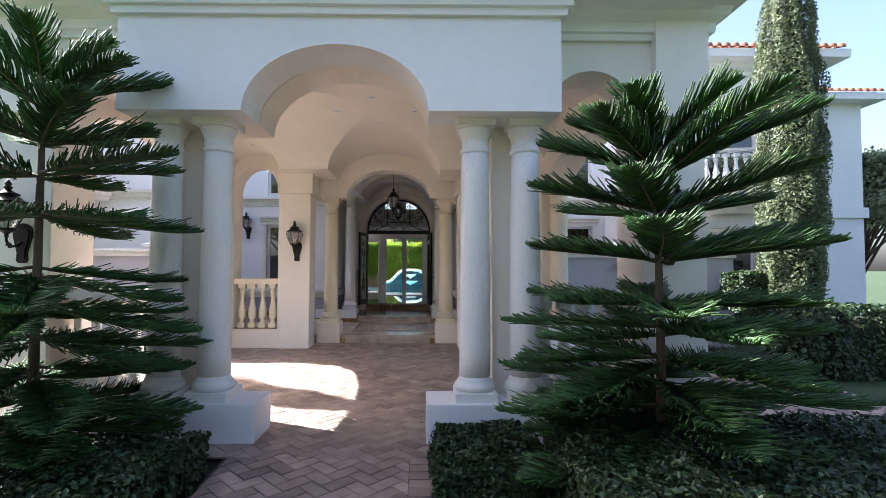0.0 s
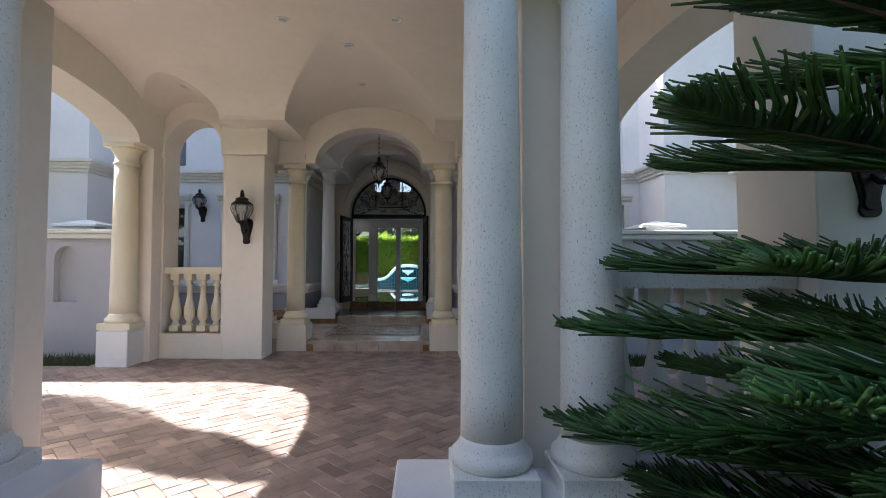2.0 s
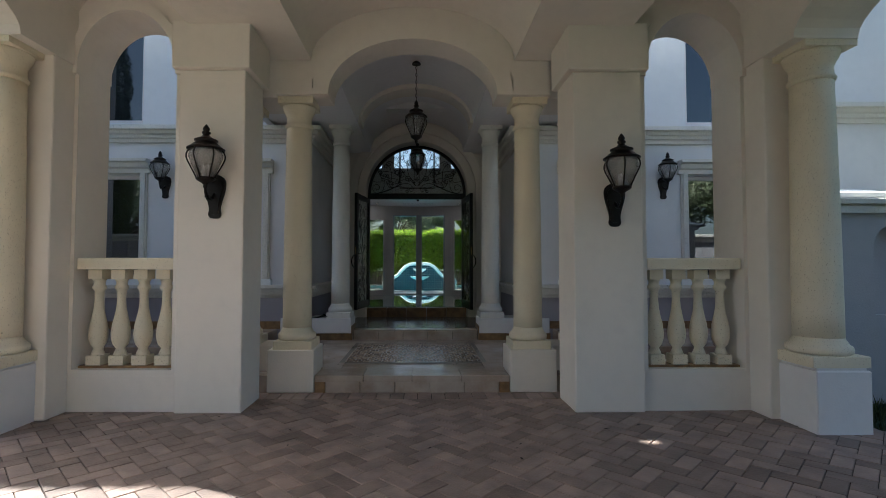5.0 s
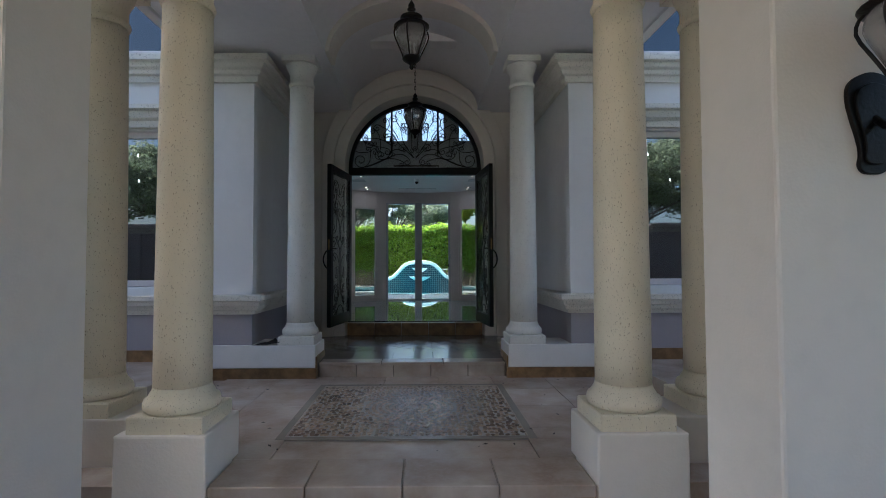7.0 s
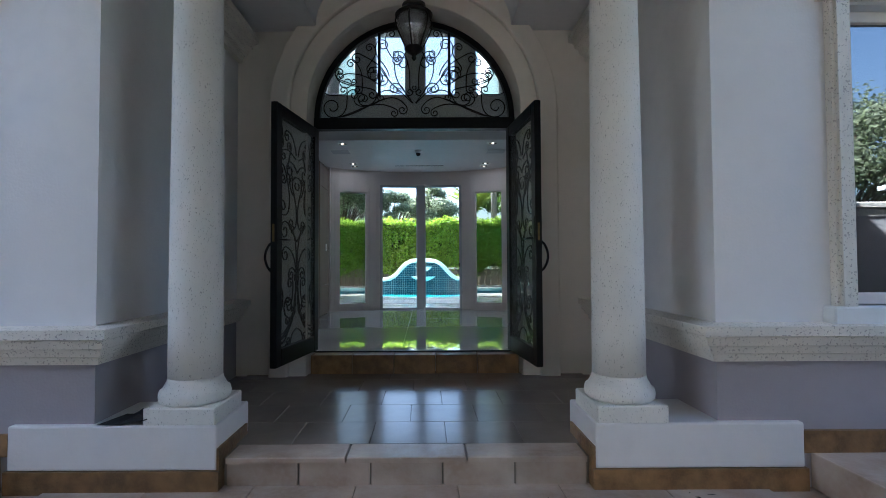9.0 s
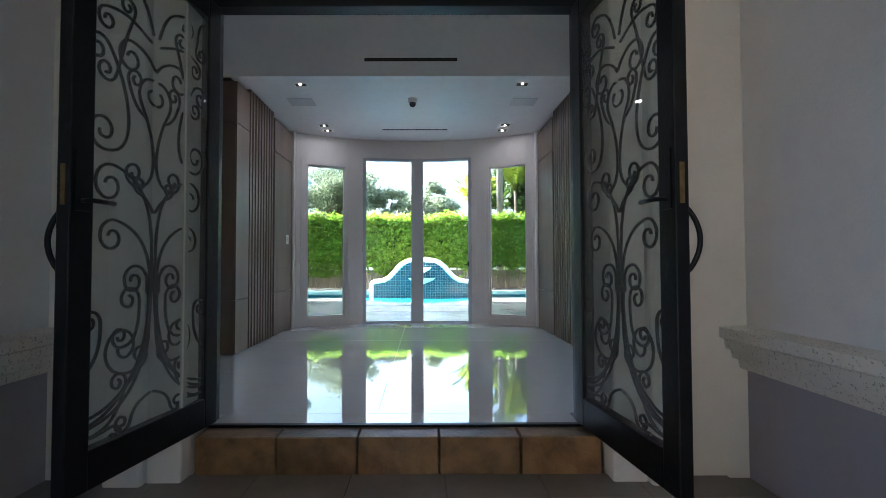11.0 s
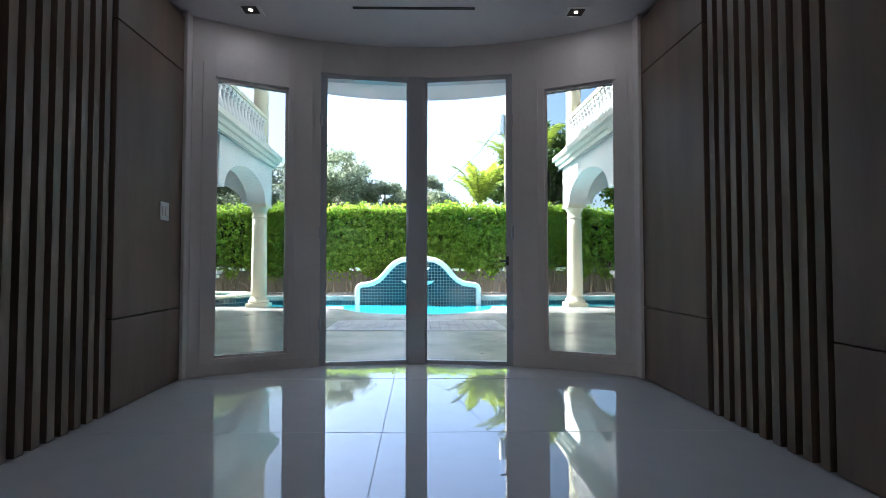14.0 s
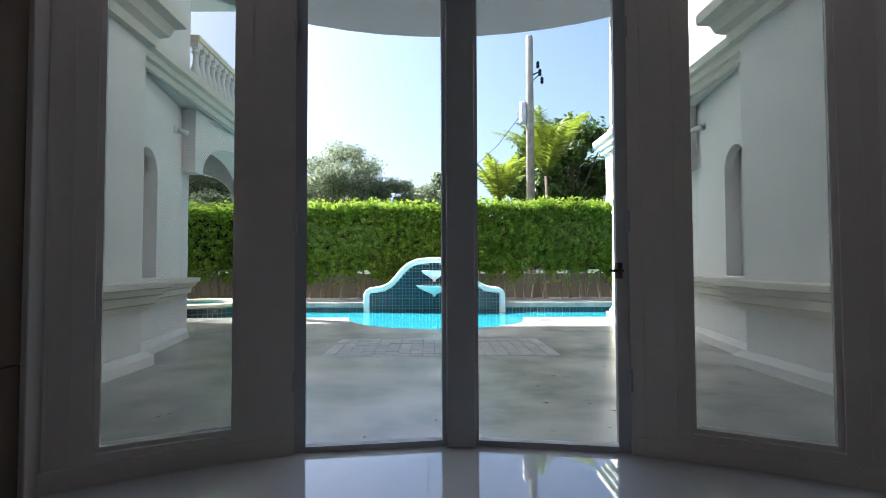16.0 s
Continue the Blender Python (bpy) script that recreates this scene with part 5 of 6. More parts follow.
for sgn in (-1, 1):
    xs = lambda a, b: sorted((sgn * a, sgn * b))
    g = Geo().wall("y", 21.8, 24.9, 0.3, 7.5, *xs(3.35, 3.75))
    solid("wall_rear_near", g, STUCCO, "white stucco rear wall beside the bay", "wall", "structure")
    g = Geo().wall("y", 24.9, 26.9, 0.3, 3.96, *xs(3.60, 3.72), [(25.35, 25.95, 1.38, 2.75, 0.30)])
    g.box(*xs(3.80, 3.95), 24.9, 26.9, 0.3, 3.96).box(*xs(3.72, 3.80), 24.9, 25.35, 0.3, 3.96).box(*xs(3.72, 3.80), 25.95, 26.9, 0.3, 3.96)
    g.box(*xs(3.72, 3.80), 25.35, 25.95, 3.05, 3.96).box(*xs(3.72, 3.80), 25.35, 25.95, 0.3, 1.38)
    g.v = [(x + sgn * 0.18 * (y - 24.9), y, z) for x, y, z in g.v]
    solid("wall_rear_niche", g, STUCCO, "white stucco rear wall with a tall arched niche", "wall", "structure")
    end = (sgn * 3.97, 26.95)
    way = [(sgn * 3.35, 21.9), (sgn * 3.35, 24.9), (sgn * 3.60, 24.92), end, (sgn * 4.6, 26.95)]
    way = way if sgn < 0 else way[::-1]
    W2 = [(0, 1.03), (0.06, 1.03), (0.07, 1.10), (0.12, 1.12), (0.13, 1.20), (0.18, 1.22), (0.19, 1.28), (0.23, 1.29), (0.23, 1.35), (0, 1.36)]
    solid("trim_rear_waist", Geo().run(W2, way), CANTERA, "stepped shell-stone moulding of the rear walls", "moulding", "structure")
    solid("trim_rear_base", Geo().run([(0, DZ - 0.1), (0.10, DZ - 0.1), (0.10, DZ + 0.10), (0.04, DZ + 0.16), (0, DZ + 0.16)], way), STUCCO, "white base moulding of the rear walls", "moulding", "structure")
    solid("trim_rear_cornice", Geo().run([(0, 4.05), (0.08, 4.05), (0.10, 4.15), (0.18, 4.2), (0.22, 4.32), (0.32, 4.36), (0.32, 4.48), (0, 4.5)], way[:3] if sgn < 0 else way[2:]), CANTERA, "deep shell-stone cornice above the rear wall", "cornice", "structure")
    # loggia
    g = Geo().wall("y", 26.9, 30.15, 2.98, 3.96, *xs(3.75, 4.2), [(27.15, 29.65, 2.98, 2.985, 0.62)])
    g.wall("x", *xs(4.2, 9.0), 2.98, 3.96, 29.7, 30.15, [(*xs(4.35, 7.2), 2.98, 2.985, 0.62)])
    g.box(*xs(3.97, 4.6), 26.9, 27.15, 0.3, 3.96)
    solid("wall_loggia", g, STUCCO, "white stucco loggia wall with flat arches", "wall", "structure")
    column(0.19, 2.98 - DZ, (sgn * 3.97, 29.92, DZ), CORALW, "cream coral-stone loggia column at the pool", "loggia columns")
    column(0.19, 2.98 - DZ, (sgn * 7.4, 29.92, DZ), CORALW, "cream coral-stone loggia column at the pool", "loggia columns")
    solid("balcony_slab", Geo().box(*xs(3.72, 9.0), 24.9, 30.2, 3.97, 4.25), STUCCO, "white balcony floor over the loggia", "balcony", "structure")
    way = [(sgn * 3.62, 24.9), (sgn * 3.72, 30.18), (sgn * 9.0, 30.18)]
    way = way if sgn < 0 else way[::-1]
    solid("trim_balcony", Geo().run([(0, 3.95), (0.05, 3.95), (0.06, 4.03), (0.11, 4.05), (0.12, 4.13), (0.18, 4.16), (0.18, 4.27), (0, 4.28)], way), CANTERA, "shell-stone edge of the rear balcony", "moulding", "structure")
    t = thing("rear_balustrade", "cream balustrade of turned balusters along the rear balcony", "balustrade", (sgn * 3.86, 0, 4.28), "rear balustrades")
    part("top_rail", Geo().box(-0.10, 0.10, 27.0, 29.75, 0.80, 0.90, 0.012), CORALW, t)
    for i in range(14):
        b = part("baluster", BM2, CORALW, t)
        b.location = (SHEAR * (27.1 + 0.2 * i), 27.1 + 0.2 * i, 0.0)
    column(0.19, 7.2 - 4.28, (sgn * 3.97, 29.92, 4.28), CORALW, "cream coral-stone column on the upper terrace", "terrace columns")
    solid("wall_rear_upper", Geo().wall("y", 24.9, 27.0, 4.27, 7.4, *xs(3.9, 4.2)), STUCCO, "white stucco upper rear wall", "wall", "structure")
    # the high wide block is added out of view to keep sun off the patio
    g = Geo().box(*xs(2.3, 9.4), 22.4, 31.6, 8.2, 10.8).box(*xs(3.6, 9.0), 24.9, 30.1, 7.2, 8.2)
    g.box(*xs(8.6, 9.0), 21, 30, -0.1, 7.4)
    solid("rear_roof", g, STUCCO, "unseen roof block raised to shade the patio, with the rear wing end wall", "roof", "structure")
    tileroof("unseen clay-tiled eave on top of the patio shade block", *xs(2.2, 9.6), 22.2, 27.6, 10.85)
    t = thing("security_camera", "white bullet security camera under the balcony edge", "security camera", (sgn * 3.88, 26.6, 3.55), "rear cameras")
    part("mount", Geo().box(*sorted((0, sgn * 0.05)), -0.05, 0.05, -0.05, 0.05), WHITE, t)
    part("barrel", Geo().tube([(-sgn * 0.02, 0, 0), (-sgn * 0.14, 0.05, -0.05)], 0.04, 10), WHITE, t)
solid("house_mass", Geo().box(-9, -5.75, 16, 24.8, -0.1, 7.6).box(5.75, 9, 16, 24.8, -0.1, 7.6), STUCCO, "plain white body of the house", "wall", "structure")
solid("roof_hall", Geo().box(-6.4, 6.4, 15.8, 21.8, 7.3, 7.7), STUCCO, "roof over the entrance hall", "roof", "structure")
solid("wall_rear_upper_bay", Geo().wall("x", -3.75, 3.75, 3.99, 7.4, 21.55, 21.75, [(-1.6, -0.1, 4.1, 6.2, 0), (0.1, 1.6, 4.1, 6.2, 0)]), STUCCO, "white upper rear wall over the bay", "wall", "structure")
solid("wall_back_garden", Geo().box(-20, 20, 36.35, 36.55, 0.1, 1.15).box(-20, 20, 36.30, 36.60, 1.15, 1.24), mat("stucco_tan", (0.34, 0.28, 0.22), 0.9, vary=0.2, scale=1.5, bump=0.2), "low tan garden wall behind the hedge", "garden wall", "structure")
# stone inlay of the patio
t = thing("patio_inlay", "square cobble inlay set in the patio", "stone inlay", (0, 26.2, DZ), kind="structure")
rnd = random.Random(5)
g = Geo()
for a in range(-9, 10):
    for b in range(9):
        x, y = a * 0.155 + rnd.uniform(-.004, .004), -0.65 + b * 0.155 + rnd.uniform(-.004, .004)
        g.box(x - 0.0735, x + 0.0735, y - 0.0735, y + 0.0735, 0.001, 0.004 + rnd.uniform(0, .003), 0.002)
q = part("cobble", g, COBBLE, t)
q["kind"] = "stuff"

# ---- plants ----
def leaves(name, pts, size, material, parent, seed, normals=None, long=1.6, spread=0.9):
    """Many small pointed leaves at the given points; the leaves lean towards the normals."""
    rs = np.random.RandomState(seed)
    P = np.asarray(pts, float)
    n = len(P)
    N = np.asarray(normals, float) if normals is not None else rs.normal(size=(n, 3))
    N = N + rs.normal(size=(n, 3)) * spread * 0.6
    N /= np.linalg.norm(N, axis=1)[:, None] + 1e-9
    A = np.cross(N, rs.normal(size=(n, 3)))
    A /= np.linalg.norm(A, axis=1)[:, None] + 1e-9
    B = np.cross(N, A)
    s = size * rs.uniform(0.6, 1.3, n)[:, None]
    fold = N * s * 0.18
    V = np.stack([P - A * s * long * 0.5, P + B * s * 0.5 + fold, P + A * s * long * 0.5, P - B * s * 0.5 + fold], 1).reshape(-1, 3)
    F = np.arange(4 * n).reshape(-1, 4)
    me = bpy.data.meshes.new(name)
    me.from_pydata(V.tolist(), [], F.tolist())
    me.update()
    q = part(name, me, material, parent)
    q["kind"] = "stuff"
    return q


def pine(loc, height, tiers, seed, label):
    """A young araucaria: straight leader and whorls of flat sprays, each a limb with two combs of long needle ropes."""
    rs = random.Random(seed)
    t = thing("norfolk_pine", label, "tree", loc, "norfolk pines")
    part("trunk", Geo().tube([(0, 0, -0.1), (0.01, 0, height * 0.4), (0, 0.01, height * 0.8), (0, 0, height)], 0.05, 8, 0.35), BARK, t)
    g, br = Geo(), Geo()
    for z, rad, lift in tiers:
        nb = 6 if rad > 1.1 else 5
        off = rs.uniform(0, 6.28)
        for b in range(nb):
            a = off + 6.283 * b / nb + rs.uniform(-0.22, 0.22)
            L = rad * rs.uniform(0.78, 1.02)
            up = lift + rs.uniform(-0.08, 0.08)
            z1 = z + rs.uniform(-0.05, 0.05)
            way = rs.uniform(-0.12, 0.12)
            spine = []
            for i in range(13):
                u = i / 12
                q = a + way * u * u
                spine.append(Vector((L * u * math.cos(q), L * u * math.sin(q), z1 + up * (1.5 * u - 0.5 * u * u) + 0.10 * L * max(0, u - 0.75) ** 2 * 4)))
            br.tube(spine, 0.016, 5, 0.3)
            side = Vector((-math.sin(a), math.cos(a), 0))
            n = int(L * 72)
            for i in range(n):
                u = 0.07 + 0.93 * (i + 0.5) / n
                k = min(11.99, u * 12)
                p = spine[int(k)].lerp(spine[int(k) + 1], k - int(k))
                d = (spine[int(k) + 1] - spine[int(k)]).normalized()
                full_ = min(1, 0.55 + 1.6 * u) * min(1, 0.12 + (1 - u) * 2.6)
                for s in (-1, 1):
                    ln = 0.33 * full_ * rs.uniform(0.82, 1.12) * min(1, 0.62 + rad * 0.3)
                    w = (side * s * rs.uniform(0.75, 1.0) + d * rs.uniform(0.75, 1.05) + Vector((0, 0, rs.uniform(0.05, 0.42)))).normalized()
                    tip = w * ln + d * ln * 0.22 + Vector((0, 0, ln * rs.uniform(-0.04, 0.16)))
                    g.tube([p, p + w * ln * 0.55, p + tip], 0.0095, 4, 0.5)
                if i % 2 == 0:
                    w = (d + Vector((rs.uniform(-.3, .3), rs.uniform(-.3, .3), rs.uniform(0.3, 0.8)))).normalized()
                    g.tube([p, p + w * 0.15 * (1.1 - 0.6 * u)], 0.010, 4, 0.4)
    part("limb", br, BARK, t)["kind"] = "stuff"
    q = part("crown", g, PINE, t, "dark green ropes of needles in flat whorls")
    q["kind"] = "stuff"


pine((2.95, 4.5, -0.12), 3.05, [(2.95, 0.8, 0.42), (2.78, 1.2, 0.40), (2.42, 1.28, 0.22), (2.06, 1.36, 0.14), (1.66, 1.36, 0.02), (1.42, 1.42, -0.04), (1.18, 1.45, -0.06), (0.96, 1.5, -0.08), (0.74, 1.5, -0.08), (0.54, 1.5, -0.06), (0.36, 1.45, 0.0)], 3,
     "dark young norfolk pine in the bed beside the columns")
pine((-2.58, 4.55, -0.12), 3.75, [(3.62, 0.55, 0.40), (3.42, 1.1, 0.42), (3.04, 1.15, 0.20), (2.80, 1.4, 0.06), (2.42, 1.5, -0.10), (1.92, 1.55, -0.20), (1.62, 1.52, -0.24), (1.32, 1.5, -0.26), (1.04, 1.5, -0.24), (0.76, 1.45, -0.18), (0.5, 1.3, -0.1)], 8,
     "tall young norfolk pine with light tips beside the columns")


def shrub(name, label, x0, x1, y0, y1, z0, z1, n, seed, material=SHRUBL, size=0.05, category="shrub"):
    """A clipped shrub: a core coloured near black for inner shade and leaves over its top and sides, with an uneven
    outline.
    """
    rs = np.random.RandomState(seed)
    t = thing(name, label, category, ((x0 + x1) / 2, (y0 + y1) / 2, z0))
    w, d, h = (x1 - x0) / 2, (y1 - y0) / 2, z1 - z0
    part("core", Geo().box(-w * 0.86, w * 0.86, -d * 0.86, d * 0.86, 0, h * 0.84, min(w, d, h) * 0.25), CORESHADE, t)
    P, N = [], []
    A = np.array([2 * w * 2 * d, 2 * w * h, 2 * w * h, 2 * d * h, 2 * d * h])
    f = rs.choice(5, n, p=A / A.sum())
    u, v, e = rs.uniform(-1, 1, n), rs.uniform(0, 1, n), rs.uniform(-0.07, 0.03, n)
    wob = np.array([noise.noise(Vector((a * w * 2.3 + seed, b * 3.1, c * 1.0))) for a, b, c in zip(u, v, f)]) * 0.09
    for k in range(n):
        q = e[k] + wob[k]
        if f[k] == 0:
            P.append((u[k] * w, (2 * v[k] - 1) * d, h + q)); N.append((0, 0, 1))
        elif f[k] in (1, 2):
            s = -1 if f[k] == 1 else 1
            P.append((u[k] * w, s * (d + q), v[k] * h)); N.append((0, s, 0.3))
        else:
            s = -1 if f[k] == 3 else 1
            P.append((s * (w + q), u[k] * d, v[k] * h)); N.append((s, 0, 0.3))
    leaves("foliage", P, size, material, t, seed, N)
    return t


shrub("low_hedge", "low dark clipped hedge in the front bed", 1.95, 5.2, 2.9, 4.7, -0.12, 0.50, 26000, 21, size=0.035, category="hedge")
shrub("low_shrub", "small dark shrub at the foot of the plinth", 0.98, 1.90, 4.2, 5.2, -0.12, 0.26, 8000, 22, size=0.035)
shrub("low_hedge", "low dark clipped hedge along the brick path", -4.6, -1.12, 2.9, 4.7, -0.12, 0.34, 22000, 23, size=0.035, category="hedge")
shrub("side_hedge", "dark green hedge along the side lawn", 7.4, 16.0, 8.6, 9.6, -0.1, 1.15, 12000, 24, size=0.07, category="hedge")
shrub("side_hedge", "dark green hedge before the forward wing", 4.9, 12.0, 12.6, 13.4, -0.1, 0.85, 9000, 25, size=0.06, category="hedge")
shrub("side_hedge", "dark green hedge beside the drive", -18.0, -8.2, 8.6, 9.6, -0.1, 1.15, 8000, 26, size=0.08, category="hedge")
shrub("topiary", "round clipped topiary shrub before the wing", 7.75, 8.55, 10.6, 11.4, 0.9, 1.75, 4000, 27, size=0.05)
# grass at the foot of the garden walls
for sgn, sd in ((-1, 31), (1, 32)):
    rs = np.random.RandomState(sd)
    t = thing("grass_strip", "strip of rough green grass below the garden wall", "grass", (sgn * 6.2, 11.3, -0.06), kind="stuff")
    g = Geo()
    for k in range(2600):
        x, y = rs.uniform(-1.9, 1.9), rs.uniform(-0.55, 0.45)
        h, a = rs.uniform(0.06, 0.15), rs.uniform(0, 6.28)
        dx, dy = 0.008 * math.cos(a), 0.008 * math.sin(a)
        lx, ly = rs.normal() * 0.03, rs.normal() * 0.03
        g.add([(x - dx, y - dy, 0), (x + dx, y + dy, 0), (x + lx, y + ly, h)], [(0, 1, 2)])
    part("blades", g, BLADE, t)

# hedge behind the pool
rs = np.random.RandomState(41)
t = thing("tall_hedge", "tall clipped ficus hedge with bright green leaves", "hedge", (0, 35.7, 0.42))
# solid core painted with the shade seen through gaps in the leaves
part("core", Geo().box(-13, 13, 0.26, 0.52, 0.95, 2.7, 0.1), CORESHADE, t)
P, N = [], []
for k in range(150000):
    x = rs.uniform(-13, 13) * (1 if k % 2 else 0.5)
    wob = 0.16 * noise.noise(Vector((x * 0.9, 0.3, 2))) + 0.12 * noise.noise(Vector((x * 2.7, 0.7, 5)))
    if k % 5 == 0:
        P.append((x, rs.uniform(-0.12, 0.7), 2.92 + wob + rs.uniform(-0.14, 0.10) + (0.36 * rs.uniform() ** 4))); N.append((0, -0.2, 1))
    else:
        z = rs.uniform(0.45, 2.98)
        tuft = noise.noise(Vector((x * 5.5, z * 5.5, 4)))
        if tuft < -0.05 and rs.uniform() < 0.62:
            continue
        bulge = 0.18 * noise.noise(Vector((x * 1.1, z * 1.3, 9))) - 0.22 * tuft
        if z < 1.1 and noise.noise(Vector((x * 1.6, 3.3, 1))) * 0.6 + 0.74 > z and rs.uniform() > 0.04:
            continue
        P.append((x, 0.06 + bulge + rs.uniform(-0.08, 0.14), z)); N.append((0, -1, 0.55))
leaves("foliage", P, 0.080, HEDGEL, t, 42, N, 1.6, 1.3)
g = Geo()
for k in range(92):
    x = -12.6 + k * 0.28 + rs.uniform(-0.15, 0.15)
    g.tube([(x, 0.25, -0.05), (x + rs.uniform(-.1, .1), 0.25, 0.5), (x + rs.uniform(-.25, .25), 0.2, 1.2)], 0.03, 6, 0.6)
    g.tube([(x, 0.25, -0.05), (x + rs.uniform(-.2, .2), 0.15, 0.5), (x + rs.uniform(-.4, .4), 0.1, 1.2)], 0.022, 6, 0.6)
part("stem", g, mat("pale_bark", (0.30, 0.22, 0.15), 0.9, vary=0.4, scale=9, bump=0.4), t)["kind"] = "stuff"


def cypress(loc, h, r, seed, label):
    rs = np.random.RandomState(seed)
    t = thing("italian_cypress", label, "tree", loc)
    part("trunk", Geo().lathe([(0.10, 0), (0.09, h * 0.5), (0.02, h * 0.97)], seg=8), BARK, t)
    prof = lambda u: r * (0.72 + 0.28 * min(1, u * 4)) * (1 - max(0, u - 0.55) ** 1.7 * 2.6)
    # core carries the crown's inner shade in its colour
    part("core", Geo().lathe([(0.6 * prof(i / 12) * (1 if i < 12 else 0.1), h * (0.06 + 0.9 * i / 12)) for i in range(13)], seg=14), CORESHADE, t)
    P, N = [], []
    for k in range(60000):
        u, a = rs.uniform(0.03, 1), rs.uniform(0, 6.283)
        lump = 1 + 0.42 * noise.noise(Vector((math.cos(a) * 2.2, math.sin(a) * 2.2, u * h * 1.1 + seed)))
        q = max(0.03, prof(u)) * lump * rs.uniform(0.82, 1.03)
        P.append((q * math.cos(a), q * math.sin(a), u * h)); N.append((math.cos(a), math.sin(a), 0.3))
    leaves("crown", P, 0.03, CYPL, t, seed, N, 2.6, 0.9)
cypress((8.75, 10.5, -0.1), 9.5, 0.62, 51, "tall narrow cypress rising before the white wing")
cypress((-8.9, 10.5, -0.1), 9.0, 0.7, 52, "tall narrow cypress rising beside the drive")


def tree(loc, h, crown, seed, label, material=TREEL, n=24000, size=0.13, clumps=26):
    """A broad tree: forked trunk and limbs, and a crown of many clumps of leaves with gaps."""
    rs = np.random.RandomState(seed)
    t = thing("garden_tree", label, "tree", loc)
    g = Geo()
    g.tube([(0, 0, -0.1), (0.1, 0, h * 0.25), (0.0, 0.1, h * 0.5)], 0.22 * h / 8, 8, 0.7)
    C = []
    for k in range(clumps):
        a, rr = rs.uniform(0, 6.283), crown * math.sqrt(rs.uniform(0.02, 1))
        z = h * (0.52 + 0.42 * rs.uniform() * (1 - 0.55 * (rr / crown) ** 2) + 0.05)
        c = Vector((rr * math.cos(a), rr * math.sin(a), z))
        C.append((c, crown * rs.uniform(0.22, 0.40)))
        g.tube([(0, 0, h * rs.uniform(0.25, 0.48)), c * 0.5 + Vector((0, 0, h * 0.22)), c], 0.07 * h / 8, 5, 0.2)
    part("trunk", g, BARK, t)
    P, N = [], []
    for k in range(n):
        c, r = C[rs.randint(clumps)]
        d = Vector(rs.normal(size=3)).normalized()
        q = c + d * r * rs.uniform(0.35, 1.05) * (1 + 0.35 * noise.noise(d * 2 + c))
        P.append((q.x, q.y, c.z + (q.z - c.z) * 0.75)); N.append((d.x, d.y, d.z + 0.4))
    leaves("crown", P, size, material, t, seed, N, 1.7, 0.9)
tree((-7.6, 58, 0), 11.2, 3.9, 61, "spreading grey-green tree beyond the hedge", n=26000, clumps=44)
tree((-2.8, 58, 0), 9.6, 2.0, 68, "slim grey-green tree beyond the hedge", n=9000, clumps=20)
tree((-16.0, 54, 0), 11.5, 5.0, 62, "tall grey-green tree beyond the hedge", clumps=34)
tree((0.6, 62, 0), 9.6, 2.6, 63, "small grey-green tree beyond the hedge", clumps=40)
tree((7.6, 46, 0), 9.6, 3.3, 64, "dense dark green mango tree beyond the hedge", DARKL, 16000, 0.2, 36)
tree((14.0, 44, 0), 9.0, 3.2, 65, "dense green tree beyond the hedge", HEDGEL, 12000, 0.2)
tree((19.6, 21, -0.9), 8.2, 2.8, 66, "leafy tree beside the end of the house", TREEL, 24000, 0.12, 40)
for i, (tx, ty, th, tc) in enumerate(((-13, -13, 10, 5), (-4.5, -15, 11, 5), (4.5, -14, 10, 5), (13, -13, 11, 5), (21, -8, 10, 5), (-21, -8, 10, 5))):
    tree((tx, ty, -0.4), th, tc, 80 + i, "broad shade tree across the front drive", TREEL, 26000, 0.17, 44)
# added behind the camera to cut sky light on the portico front
shrub("side_hedge", "unseen tall dark hedge added across the front drive to block sky light", -24, 24, -11.5, -10.2, -0.45, 2.4, 9000, 90, size=0.2, category="hedge")
tree((-14, 50, 0), 8, 4, 67, "green tree beyond the hedge", TREEL)


def palm(loc, h, seed, label, fronds=16):
    rs = random.Random(seed)
    t = thing("palm", label, "palm", loc, "palms beyond the hedge")
    part("trunk", Geo().tube([(0, 0, -0.1), (0.1, 0, h * 0.3), (0.0, 0.05, h * 0.62)], 0.11, 8, 0.7), BARK, t)
    g = Geo()
    for f in range(fronds):
        a, el = 6.283 * f / fronds + rs.uniform(-.2, .2), rs.uniform(1.08, 1.52)
        L = h * 0.46 * rs.uniform(0.75, 1.1)
        sp = []
        for i in range(11):
            u = i / 10
            r, z = L * (u * math.cos(el) + 0.16 * u * u), L * u * math.sin(el) - 0.34 * L * u ** 2.4
            sp.append(Vector((r * math.cos(a), r * math.sin(a), h * 0.62 + z)))
        g.tube(sp, 0.025, 4, 0.3)
        side = Vector((-math.sin(a), math.cos(a), 0))
        for i in range(34):
            u = 0.12 + 0.88 * i / 34
            k = min(9, int(u * 10))
            p = sp[k].lerp(sp[k + 1], u * 10 - k)
            d = (sp[k + 1] - sp[k]).normalized()
            for s in (-1, 1):
                ln = L * 0.20 * math.sin(math.pi * (0.15 + 0.8 * u)) * rs.uniform(0.8, 1.1)
                tip = p + (side * s * 0.9 + d * 0.7).normalized() * ln - Vector((0, 0, ln * rs.uniform(0.15, 0.5)))
                g.add([p - d * 0.03, p + d * 0.03, tip], [(0, 1, 2)])
    q = part("fronds", g, PALML, t, "long feathered yellow-green fronds")
    q["kind"] = "stuff"
palm((2.9, 40.5, 0), 6.7, 71, "feathery yellow-green palm beyond the hedge", 26)
